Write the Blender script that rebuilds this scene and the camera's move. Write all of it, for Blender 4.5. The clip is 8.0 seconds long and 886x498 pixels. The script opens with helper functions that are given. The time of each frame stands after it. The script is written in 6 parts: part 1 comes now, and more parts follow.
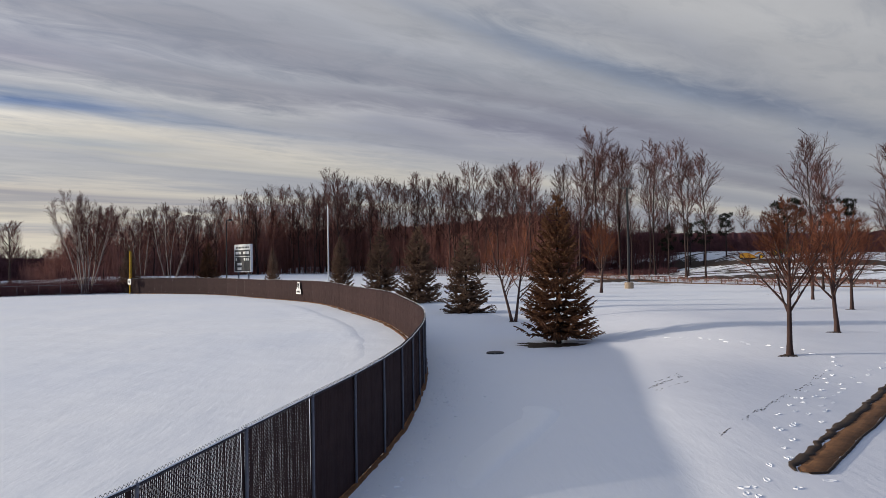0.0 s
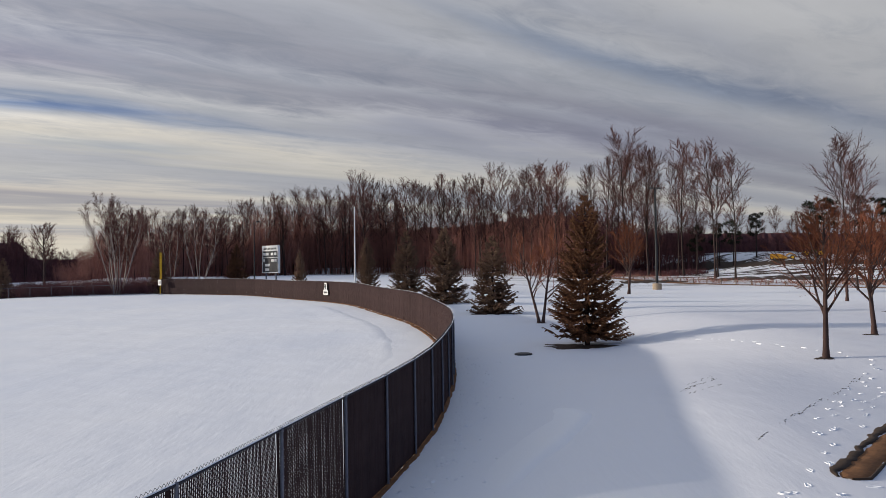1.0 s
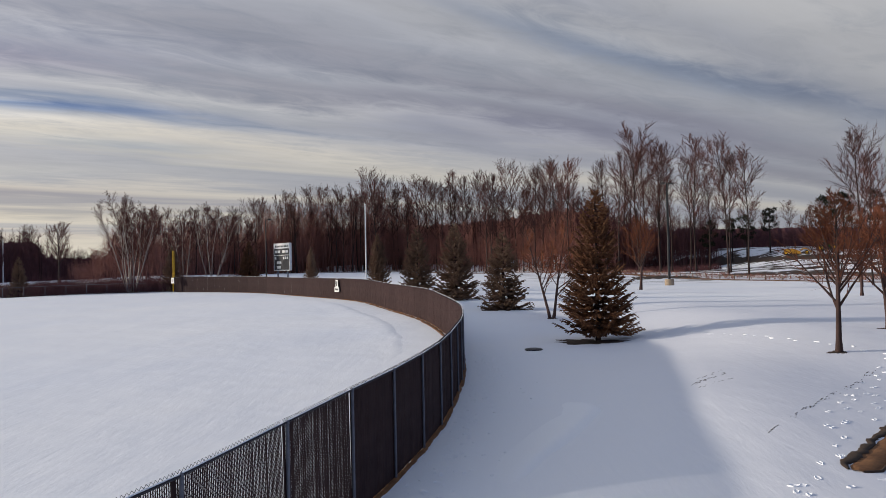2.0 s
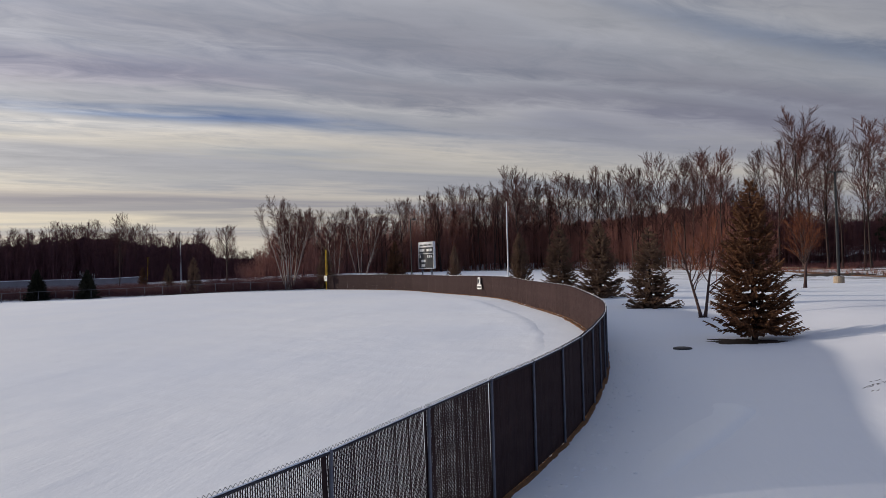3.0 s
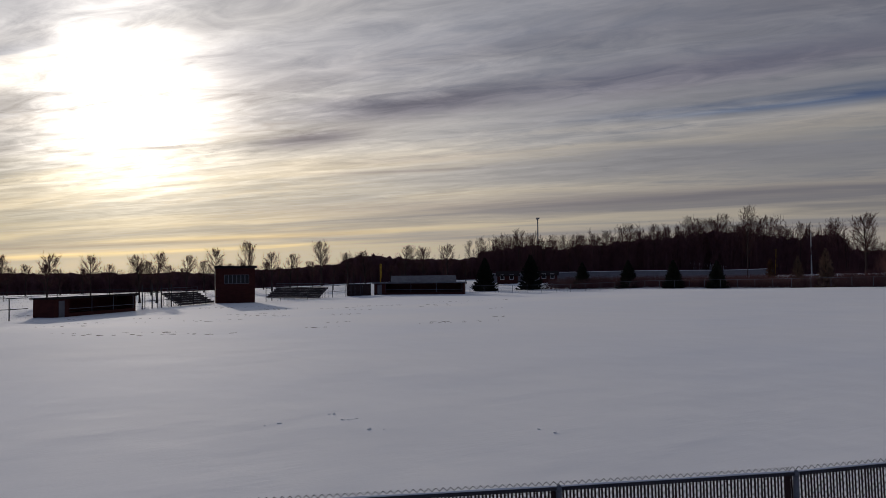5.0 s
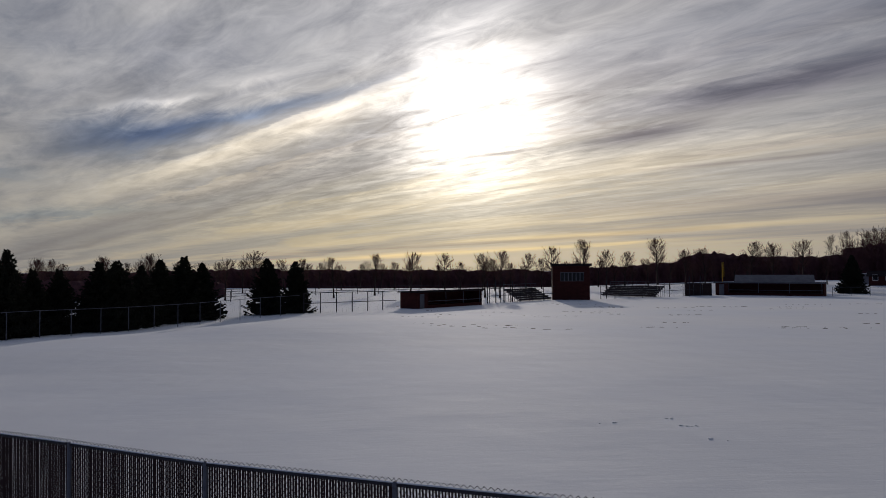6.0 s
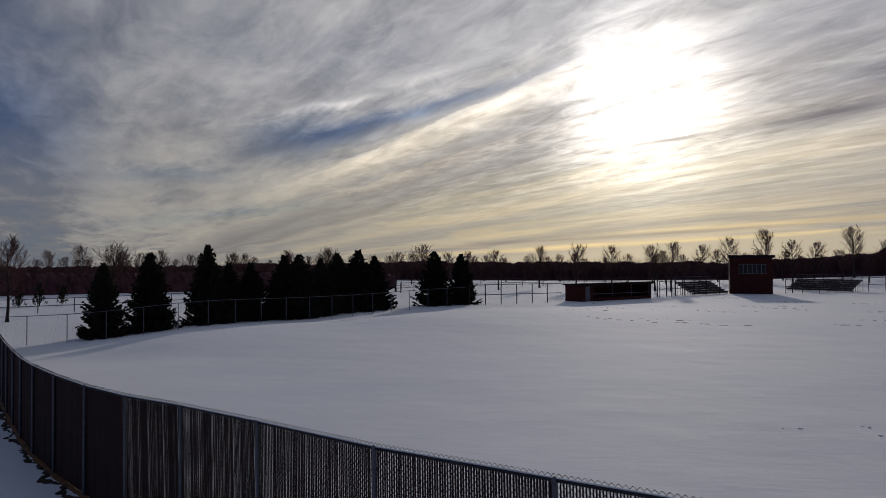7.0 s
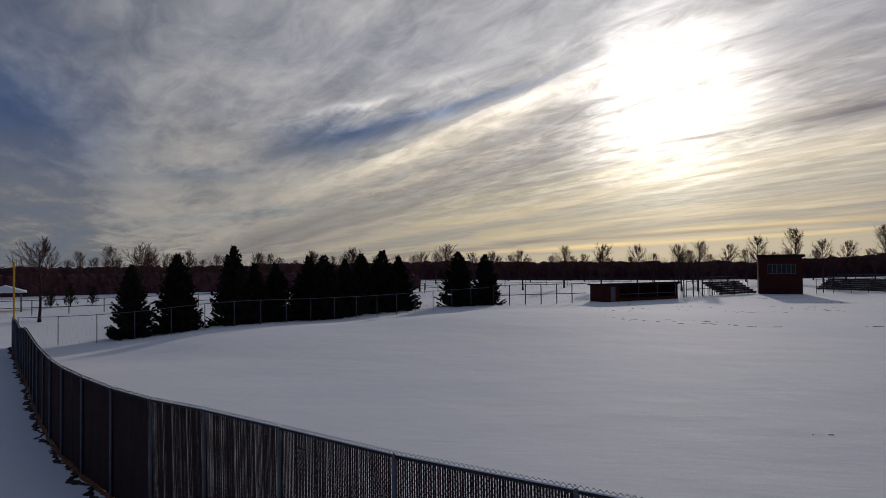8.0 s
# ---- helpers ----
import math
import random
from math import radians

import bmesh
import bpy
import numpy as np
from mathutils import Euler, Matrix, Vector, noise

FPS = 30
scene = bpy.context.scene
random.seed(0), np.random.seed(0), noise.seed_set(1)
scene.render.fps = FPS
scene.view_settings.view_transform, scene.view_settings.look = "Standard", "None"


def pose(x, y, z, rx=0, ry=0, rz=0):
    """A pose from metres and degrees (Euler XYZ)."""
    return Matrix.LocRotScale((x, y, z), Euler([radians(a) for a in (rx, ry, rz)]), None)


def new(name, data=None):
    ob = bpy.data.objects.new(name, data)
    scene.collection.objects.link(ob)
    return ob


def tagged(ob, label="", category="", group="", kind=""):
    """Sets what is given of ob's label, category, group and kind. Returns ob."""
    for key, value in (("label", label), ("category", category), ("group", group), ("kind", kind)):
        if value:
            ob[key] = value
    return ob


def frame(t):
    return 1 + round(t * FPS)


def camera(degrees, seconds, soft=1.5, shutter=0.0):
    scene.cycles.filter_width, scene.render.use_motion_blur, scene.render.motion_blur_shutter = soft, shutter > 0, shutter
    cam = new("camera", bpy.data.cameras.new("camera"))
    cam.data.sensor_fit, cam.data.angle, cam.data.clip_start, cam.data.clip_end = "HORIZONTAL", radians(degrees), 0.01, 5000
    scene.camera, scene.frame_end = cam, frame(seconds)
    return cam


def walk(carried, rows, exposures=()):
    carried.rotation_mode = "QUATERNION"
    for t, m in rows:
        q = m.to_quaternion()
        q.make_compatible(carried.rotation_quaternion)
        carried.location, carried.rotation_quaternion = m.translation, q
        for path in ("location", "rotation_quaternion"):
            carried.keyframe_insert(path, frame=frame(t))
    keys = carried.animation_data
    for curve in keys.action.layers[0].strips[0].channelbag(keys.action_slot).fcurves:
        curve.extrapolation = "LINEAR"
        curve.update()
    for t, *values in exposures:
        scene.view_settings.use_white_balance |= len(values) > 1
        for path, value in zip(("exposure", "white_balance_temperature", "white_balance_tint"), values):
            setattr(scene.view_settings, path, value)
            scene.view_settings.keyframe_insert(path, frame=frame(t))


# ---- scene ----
cam = camera(64.6, 8.0, soft=0.65)
# seconds, x, y, z, yaw, pitch, roll
PATH = [
    (0.0, -0.102, 0.115, 4.877, -0.00, 1.30, 0.90),
    (0.5, -0.222, 0.118, 4.871, 1.92, 1.51, 0.81),
    (1.0, -0.243, 0.161, 4.880, 2.05, 1.41, 0.92),
    (1.2, -0.222, 0.168, 4.865, 2.01, 1.36, 1.10),
    (2.3, -0.108, 0.203, 4.777, 4.55, 1.18, 1.35),
    (2.5, -0.088, 0.210, 4.761, 6.89, 1.28, 1.54),
    (3.0, -0.034, 0.107, 4.675, 14.62, 1.35, 1.52),
    (3.5, 0.052, -0.006, 4.583, 25.06, 1.30, 1.36),
    (4.0, 0.110, -0.163, 4.477, 37.04, 1.61, 1.25),
    (4.5, 0.150, -0.161, 4.360, 49.34, 1.88, 1.01),
    (5.0, 0.139, -0.133, 4.298, 62.86, 1.76, 0.61),
    (5.2, 0.100, -0.118, 4.297, 68.94, 1.88, 0.39),
    (6.3, 0.056, -0.101, 4.325, 95.72, 1.57, 0.27),
    (6.5, 0.048, -0.097, 4.330, 99.04, 1.40, 0.25),
    (7.0, 0.073, -0.029, 4.339, 103.10, 1.20, 0.30),
    (7.5, 0.025, -0.007, 4.352, 104.55, 1.39, 0.26),
    (8.0, -0.007, 0.004, 4.430, 105.08, 1.18, 0.40),
]
walk(cam, [(t, pose(x, y, z, 90 + p, r, w)) for t, x, y, z, w, p, r in PATH],
     exposures=[(0.0, 0.10, 6500, 10), (2.5, 0.06, 6500, 11), (3.0, -0.10, 6500, 12), (3.5, -0.30, 6450, 13), (4.0, -0.57, 6450, 14), (4.5, -0.82, 6450, 14), (5.0, -1.12, 6400, 14),
                (6.3, -1.32, 6250, 14), (8.0, -1.32, 6250, 14)])

# ---- sky and sun ----
SUN_AZ, SUN_EL = 87.3, 12.3            # degrees, azimuth counted from +y towards -x
SUN_DIR = Vector((-math.sin(radians(SUN_AZ)) * math.cos(radians(SUN_EL)),
                  math.cos(radians(SUN_AZ)) * math.cos(radians(SUN_EL)), math.sin(radians(SUN_EL))))


class Nodes:
    """Short hand for building a node tree."""

    def __init__(self, tree):
        self.tree = tree
        tree.nodes.clear()

    def add(self, kind, **fields):
        n = self.tree.nodes.new(kind)
        for key, value in fields.items():
            setattr(n, key, value)
        return n

    def plug(self, socket, value):
        if isinstance(value, bpy.types.NodeSocket):
            self.tree.links.new(value, socket)
        else:
            socket.default_value = value

    def math(self, op, a, b=0.0, c=0.0, clamp=False):
        n = self.add("ShaderNodeMath", operation=op, use_clamp=clamp)
        for s, value in zip(n.inputs, (a, b, c)):
            self.plug(s, value)
        return n.outputs[0]

    def mix(self, fac, a, b, blend="MIX"):
        n = self.add("ShaderNodeMix", data_type="RGBA", blend_type=blend)
        self.plug(n.inputs[0], fac)
        self.plug(n.inputs[6], a)
        self.plug(n.inputs[7], b)
        return n.outputs[2]

    def noise(self, vector, scale, detail=4.0, rough=0.55, distort=0.0):
        n = self.add("ShaderNodeTexNoise")
        self.plug(n.inputs["Vector"], vector)
        for key, value in (("Scale", scale), ("Detail", detail), ("Roughness", rough), ("Distortion", distort)):
            self.plug(n.inputs[key], value)
        return n.outputs[0]

    def ramp(self, fac, stops):
        n = self.add("ShaderNodeValToRGB")
        e = n.color_ramp.elements
        e[0].position, e[0].color = stops[0][0], (*stops[0][1], 1)
        e[1].position, e[1].color = stops[-1][0], (*stops[-1][1], 1)
        for p, col in stops[1:-1]:
            k = e.new(p)
            k.color = (*col, 1)
        self.plug(n.inputs[0], fac)
        return n.outputs[0]

    def span(self, value, lo, hi, a=0.0, b=1.0):
        n = self.add("ShaderNodeMapRange")
        for s, x in zip(n.inputs, (value, lo, hi, a, b)):
            self.plug(s, x)
        return n.outputs[0]

    def xyz(self, x, y, z):
        n = self.add("ShaderNodeCombineXYZ")
        for s, value in zip(n.inputs, (x, y, z)):
            self.plug(s, value)
        return n.outputs[0]


CLOUDS = [
    (-15, 14.6, 0.36, 19, 1.2, 1.2, (0.58, 0.66, 0.80), 0.6),       # slate band over the lawn
    (-22, 18.5, 0.2, 15, 3.0, 2.0, (1.18, 1.17, 1.14), 0.6),
    (-6, 10.5, 0.1, 16, 2.2, 2.2, (0.82, 0.83, 0.92), 0.5),
    (35, 11.85, 0.0, 11.5, 0.34, 0.36, (0.55, 0.68, 0.92), 0.22),     # thin blue gap
    (40, 11.05, 0.01, 14, 0.25, 0.35, (1.25, 1.22, 1.16), 0.25),
    (27, 9.3, 0.02, 7, 0.5, 0.5, (0.78, 0.84, 0.93), 0.3),
    (42, 14.6, -0.05, 17, 1.4, 1.2, (0.80, 0.78, 0.86), 0.5),
    (69, 9.6, 0.0, 14, 8.0, 4.5, (1.44, 1.40, 1.31), 0.5),
    (112, 12, 0.0, 12, 9.0, 6.0, (1.14, 1.14, 1.14), 0.5),
    (65, 13.4, -0.10, 9, 1.0, 1.2, (0.48, 0.47, 0.54), 0.4),        # purple-grey cloud beside the sun
    (73.5, 10.7, -0.12, 4.5, 0.6, 0.75, (0.44, 0.43, 0.49), 0.3),
    (66, 8.1, -0.035, 7, 0.12, 0.14, (0.72, 0.70, 0.73), 0.05),
    (64, 9.2, -0.06, 8, 0.3, 0.3, (0.85, 0.84, 0.86), 0.2),
    (52, 5.4, -0.02, 25, 0.55, 0.65, (0.80, 0.79, 0.84), 0.10),     # broad bands low over the far wood
    (50, 6.9, -0.02, 26, 0.45, 0.45, (1.14, 1.12, 1.06), 0.10),
    (48, 3.9, -0.015, 30, 0.5, 0.4, (1.16, 1.13, 1.04), 0.06),
    (45, 2.7, 0.0, 28, 0.5, 0.4, (0.92, 0.90, 0.92), 0.04),
    (85, 9.5, -0.10, 3.2, 0.16, 0.2, (0.45, 0.44, 0.45), 0.12),
    (107, 11.9, -0.27, 11, 0.7, 0.8, (0.42, 0.52, 0.72), 0.45),      # blue gap over the ribbed sheet
    (114.5, 10.6, -0.1, 4.5, 1.0, 1.3, (0.52, 0.62, 0.80), 0.6),
    (102.5, 11.7, -0.40, 11, 0.16, 1.4, (1.75, 1.68, 1.52), 0.5),    # bright edge of the ribbed sheet
    (106, 7.4, -0.30, 12, 0.2, 0.8, (1.40, 1.34, 1.22), 0.6),
    (98, 6.0, -0.22, 13, 0.2, 0.6, (1.25, 1.20, 1.08), 0.5),
    (112.3, 12.7, -0.22, 3.8, 0.3, 0.4, (1.9, 1.85, 1.75), 0.5),
    (104, 15.4, -0.25, 3.5, 0.3, 0.6, (1.3, 1.28, 1.25), 0.6),
    (137, 11, 0.3, 7, 6.0, 4.0, (0.48, 0.62, 0.92), 1.2),           # open blue past the veil
    (124.5, 6.9, 0.0, 5, 0.6, 0.6, (0.66, 0.74, 0.86), 0.5),
    (120, 4.0, -0.12, 9, 0.5, 0.4, (0.80, 0.88, 0.96), 0.3),
    (95, 4.2, -0.03, 24, 4.0, 3.5, (1.06, 1.035, 0.94), 0.2),        # warm light low round the sun
    (86, 1.62, -0.049, 17, 0.14, 0.18, (1.7, 1.5, 1.05), 0.0),      # gold slits along the horizon
    (88, 2.15, -0.049, 16, 0.16, 0.14, (0.78, 0.76, 0.78), 0.0),
    (76, 2.9, -0.04, 14, 0.22, 0.16, (1.35, 1.25, 1.0), 0.02),
]


def build_world():
    world = bpy.data.worlds.new("winter_sky")
    scene.world = world
    world.use_nodes = True
    N = Nodes(world.node_tree)
    place = N.add("ShaderNodeTexCoord").outputs["Generated"]
    sep = N.add("ShaderNodeSeparateXYZ")
    N.plug(sep.inputs[0], place)
    x, y, z = sep.outputs
    # clear sky above the cloud sheet
    sky = N.add("ShaderNodeTexSky", sky_type="NISHITA")
    sky.sun_disc = False
    sky.sun_elevation = radians(SUN_EL)
    sky.sun_rotation = radians(-SUN_AZ)
    clear = N.mix(1.0, sky.outputs[0], (0.055, 0.06, 0.075, 1), "MULTIPLY")
    # cloud sheet: parallel bands that run along azimuth 130
    den = N.math("ADD", N.math("MAXIMUM", z, 0.0), 0.035)
    v = N.math("DIVIDE", N.math("MULTIPLY_ADD", x, -0.643, N.math("MULTIPLY", y, 0.766)), den)
    u = N.math("DIVIDE", N.math("MULTIPLY_ADD", x, -0.766, N.math("MULTIPLY", y, -0.643)), den)
    s = N.math("ADD", 0.5, N.math("DIVIDE", v, N.math("MULTIPLY", 2.0, N.math("ADD", N.math("ABSOLUTE", v), 3.0))))
    # noises laid in the plane of the sheet, drawn out along the bands
    def sheet(along, over, seed, detail, rough, bend):
        return N.noise(N.xyz(N.math("MULTIPLY", u, along), N.math("MULTIPLY", v, over), seed), 1.0, detail, rough, bend)

    broad = sheet(0.30, 0.85, 0.3, 4, 0.5, 0.5)
    drift = sheet(0.55, 1.9, 1.7, 5, 0.55, 0.6)
    streak = sheet(0.95, 3.3, 2.9, 8, 0.6, 0.7)
    puffs = sheet(2.6, 5.6, 5.1, 8, 0.62, 0.8)
    warped = N.math("ADD", s, N.math("MULTIPLY_ADD", broad, 0.05, -0.025))
    calm = N.span(z, 0.06, 0.21, 0.22, 1.0)
    warped = N.math("ADD", warped, N.math("MULTIPLY", N.math("MULTIPLY_ADD", drift, 0.020, -0.010), calm))
    warped = N.math("ADD", warped, N.math("MULTIPLY", N.math("MULTIPLY_ADD", puffs, 0.016, -0.008), N.span(z, 0.06, 0.2, 0.1, 1.0)))
    BLUE, SLATE, DUSK, GREY, PALE, CREAM = ((0.10, 0.172, 0.32), (0.18, 0.22, 0.30), (0.22, 0.23, 0.29),
                                            (0.32, 0.34, 0.395), (0.45, 0.46, 0.485), (0.60, 0.57, 0.51))
    bands = N.ramp(warped, [(0.40, (0.10, 0.19, 0.42)), (0.50, (0.16, 0.26, 0.47)), (0.55, (0.26, 0.32, 0.43)), (0.575, PALE), (0.60, GREY), (0.625, PALE),
                            (0.655, PALE), (0.675, GREY), (0.694, PALE), (0.715, GREY), (0.732, DUSK),
                            (0.745, GREY), (0.756, DUSK), (0.770, PALE), (0.779, GREY), (0.784, GREY), (0.793, PALE),
                            (0.805, CREAM), (0.82, GREY), (0.838, GREY), (0.85, CREAM), (0.866, DUSK), (0.88, CREAM), (0.893, GREY),
                            (0.905, CREAM), (0.93, CREAM)])
    bands = N.mix(0.32, bands, (0.36, 0.37, 0.405, 1))
    patch = N.math("ADD", N.math("MULTIPLY_ADD", drift, 0.55, N.math("MULTIPLY", broad, 0.25)), N.math("MULTIPLY", streak, 0.20))
    patch = N.math("ADD", patch, N.span(v, -0.6, 0.3, -0.15, 0.05))

    def blob(at_u, at_v, long, wide):
        a = N.math("POWER", N.math("DIVIDE", N.math("SUBTRACT", u, at_u), long), 2.0)
        shifted = N.math("ADD", v, N.math("MULTIPLY_ADD", drift, 0.9, -0.45 - at_v))
        b = N.math("POWER", N.math("ABSOLUTE", N.math("DIVIDE", shifted, wide)), 2.0)
        return N.math("EXPONENT", N.math("MULTIPLY", N.math("ADD", a, b), -1.0))

    patch = N.math("SUBTRACT", patch, N.math("MULTIPLY", blob(4.2, 1.35, 1.4, 0.4), 0.16))
    patchy = N.ramp(patch, [(0.30, BLUE), (0.40, SLATE), (0.45, GREY), (0.52, (0.50, 0.51, 0.53)), (0.64, (0.68, 0.67, 0.64))])
    patchy = N.mix(0.38, patchy, (0.42, 0.44, 0.475, 1))
    beyond = N.math("MULTIPLY", N.span(u, 0.8, 2.6), N.span(N.math("ADD", v, N.math("MULTIPLY_ADD", streak, 0.5, -0.25)), 2.0, 1.75))
    bands = N.mix(beyond, bands, patchy)
    bands = N.mix(N.math("MULTIPLY", blob(-0.7, 4.0, 1.5, 0.11), 0.5), bands, (*BLUE, 1))
    bands = N.mix(N.math("MULTIPLY", blob(4.2, 2.05, 2.6, 0.22), 0.6), bands, (*CREAM, 1))
    bands = N.mix(N.math("MULTIPLY", blob(1.7, 3.35, 0.9, 0.32), 0.5), bands, (*SLATE, 1))
    fibre = N.span(u, -0.5, 2.2, 0.45, 1.1)
    fibre = N.math("MULTIPLY", fibre, N.math("MULTIPLY", N.span(z, 0.08, 0.24, 0.10, 1.0), N.span(v, 1.3, 2.2, 0.6, 1.15)))
    texture = N.math("MULTIPLY", N.span(streak, 0.25, 0.75, -0.18, 0.18), fibre)
    texture = N.math("ADD", N.math("MULTIPLY_ADD", N.span(puffs, 0.25, 0.75, -0.12, 0.12), fibre, 1.0), texture)
    cloud = N.mix(1.0, bands, N.xyz(texture, texture, texture), "MULTIPLY")
    veil = N.span(N.math("ADD", N.math("MULTIPLY", broad, 0.6), N.math("MULTIPLY", puffs, 0.5)), 0.34, 0.56, N.span(z, 0.06, 0.21, 0.95, 0.74), 1.0)
    cover = N.mix(veil, clear, cloud)
    # light scattered forward round the veiled sun
    dot = N.add("ShaderNodeVectorMath", operation="DOT_PRODUCT")
    N.plug(dot.inputs[0], place)
    dot.inputs[1].default_value = SUN_DIR
    angle = N.math("ARCCOSINE", N.math("MINIMUM", dot.outputs["Value"], 0.99999))
    near = N.math("EXPONENT", N.math("MULTIPLY", N.math("POWER", N.math("DIVIDE", angle, 0.088), 2.0), -1.0))
    wide = N.math("EXPONENT", N.math("DIVIDE", angle, -0.30))
    broken = N.span(N.math("MULTIPLY_ADD", puffs, 0.7, N.math("MULTIPLY", streak, 0.3)), 0.36, 0.64, -0.65, 0.6)
    broken = N.math("MULTIPLY_ADD", broken, calm, 1.0)
    glow = N.mix(1.0, (1.0, 0.93, 0.80, 1), N.xyz(*(N.math("MULTIPLY", N.math("ADD", N.math("MULTIPLY", near, 3.8),
                 N.math("MULTIPLY", wide, 0.85)), broken),) * 3), "MULTIPLY")
    low = N.math("MULTIPLY", N.span(z, 0.0, 0.28, 1.0, 0.0), N.math("EXPONENT", N.math("DIVIDE", angle, -0.65)))
    warm = N.mix(low, cover, N.mix(1.0, cover, (1.44, 1.17, 0.62, 1), "MULTIPLY"))
    thin = N.math("MULTIPLY", N.span(sheet(0.22, 0.62, 7.7, 4, 0.5, 0.3), 0.53, 0.62), N.math("MULTIPLY", N.span(z, 0.018, 0.03), N.span(z, 0.09, 0.045)))
    warm = N.mix(N.math("MULTIPLY", N.math("MULTIPLY", thin, N.span(angle, 0.55, 0.3)), 0.3), warm, (1.0, 0.78, 0.36, 1))
    toward = N.math("MULTIPLY_ADD", N.math("EXPONENT", N.math("DIVIDE", angle, -1.05)), 0.95, 0.70)
    warm = N.mix(1.0, warm, N.xyz(toward, toward, toward), "MULTIPLY")
    total = N.mix(1.0, warm, glow, "ADD")
    # fine ribs of the sheet round the sun
    rib = N.span(sheet(1.1, 5.0, 9.3, 6, 0.58, 0.6), 0.42, 0.62, 0.88, 1.2)
    azimuth = N.math("DEGREES", N.math("ARCTAN2", N.math("MULTIPLY", x, -1.0), y))
    height = N.math("DEGREES", N.math("ARCSINE", z))
    ribbed = N.math("ADD", N.math("POWER", N.math("ABSOLUTE", N.math("DIVIDE", N.math("SUBTRACT", azimuth, 91.0), 25.0)), 3.0),
                    N.math("POWER", N.math("ABSOLUTE", N.math("DIVIDE", N.math("SUBTRACT", height, 9.0), 6.0)), 3.0))
    ribbed = N.math("EXPONENT", N.math("MULTIPLY", ribbed, -1.0))
    total = N.mix(ribbed, total, N.mix(1.0, total, N.xyz(rib, rib, rib), "MULTIPLY"))
    # single clouds and gaps: azimuth, elevation, slope, half length, half width up and down, gain, raggedness
    ragged = N.math("ADD", N.math("MULTIPLY_ADD", drift, 3.0, -1.5), N.math("MULTIPLY_ADD", puffs, 2.6, -1.3))
    for at, up, slope, long, over, under, gain, rag in CLOUDS:
        run = N.math("SUBTRACT", azimuth, at)
        off = N.math("SUBTRACT", N.math("MULTIPLY_ADD", ragged, rag, height), N.math("MULTIPLY_ADD", run, slope, up))
        off = N.math("ADD", N.math("DIVIDE", N.math("MAXIMUM", off, 0.0), over), N.math("DIVIDE", N.math("MAXIMUM", N.math("MULTIPLY", off, -1.0), 0.0), under))
        far = N.math("ADD", N.math("POWER", N.math("ABSOLUTE", N.math("DIVIDE", run, long)), 2.5), N.math("MULTIPLY", off, off))
        total = N.mix(N.math("EXPONENT", N.math("MULTIPLY", far, -1.0)), total, N.mix(1.0, total, (*gain, 1), "MULTIPLY"))
    back = N.add("ShaderNodeBackground")
    N.plug(back.inputs[0], total)
    back.inputs[1].default_value = 1.0
    out = N.add("ShaderNodeOutputWorld")
    N.plug(out.inputs[0], back.outputs[0])


build_world()
sun = new("sun", bpy.data.lights.new("sun", "SUN"))
sun.data.energy, sun.data.angle, sun.data.color = 3.6, radians(1.6), (1.0, 0.90, 0.76)
sun.matrix_basis = SUN_DIR.to_track_quat("Z", "Y").to_matrix().to_4x4()

# ---- materials ----


def surface(name, dark, light, scale=3.0, rough=0.8, bump=0.2, metal=0.0, fine=12.0, stretch=(1, 1, 1), vary=0.0, distance=0.02, spec=0.3):
    """A surface with stains at one scale and grain at a finer one."""
    m = bpy.data.materials.new(name)
    m.use_nodes = True
    N = Nodes(m.node_tree)
    co = N.add("ShaderNodeTexCoord").outputs["Object"]
    mp = N.add("ShaderNodeMapping")
    N.plug(mp.inputs[0], co)
    mp.inputs["Scale"].default_value = stretch
    a = N.noise(mp.outputs[0], scale, 5, 0.6)
    b = N.noise(mp.outputs[0], scale * fine, 4, 0.6)
    fac = N.span(N.math("ADD", N.math("MULTIPLY", a, 0.6), N.math("MULTIPLY", b, 0.4)), 0.35, 0.65)
    col = N.mix(fac, (*dark, 1), (*light, 1))
    if vary:
        r = N.add("ShaderNodeObjectInfo").outputs["Random"]
        k = N.span(r, 0, 1, 1 - vary, 1 + vary)
        col = N.mix(1.0, col, N.xyz(k, k, k), "MULTIPLY")
    p = N.add("ShaderNodeBsdfPrincipled")
    N.plug(p.inputs["Base Color"], col)
    N.plug(p.inputs["Roughness"], N.span(b, 0.3, 0.7, max(rough - 0.12, 0.05), min(rough + 0.1, 1.0)))
    p.inputs["Metallic"].default_value = metal
    p.inputs["Specular IOR Level"].default_value = spec
    if bump:
        bp = N.add("ShaderNodeBump")
        bp.inputs["Strength"].default_value = bump
        bp.inputs["Distance"].default_value = distance
        N.plug(bp.inputs["Height"], N.math("ADD", a, N.math("MULTIPLY", b, 0.5)))
        N.plug(p.inputs["Normal"], bp.outputs[0])
    o = N.add("ShaderNodeOutputMaterial")
    N.plug(o.inputs[0], p.outputs[0])
    return m


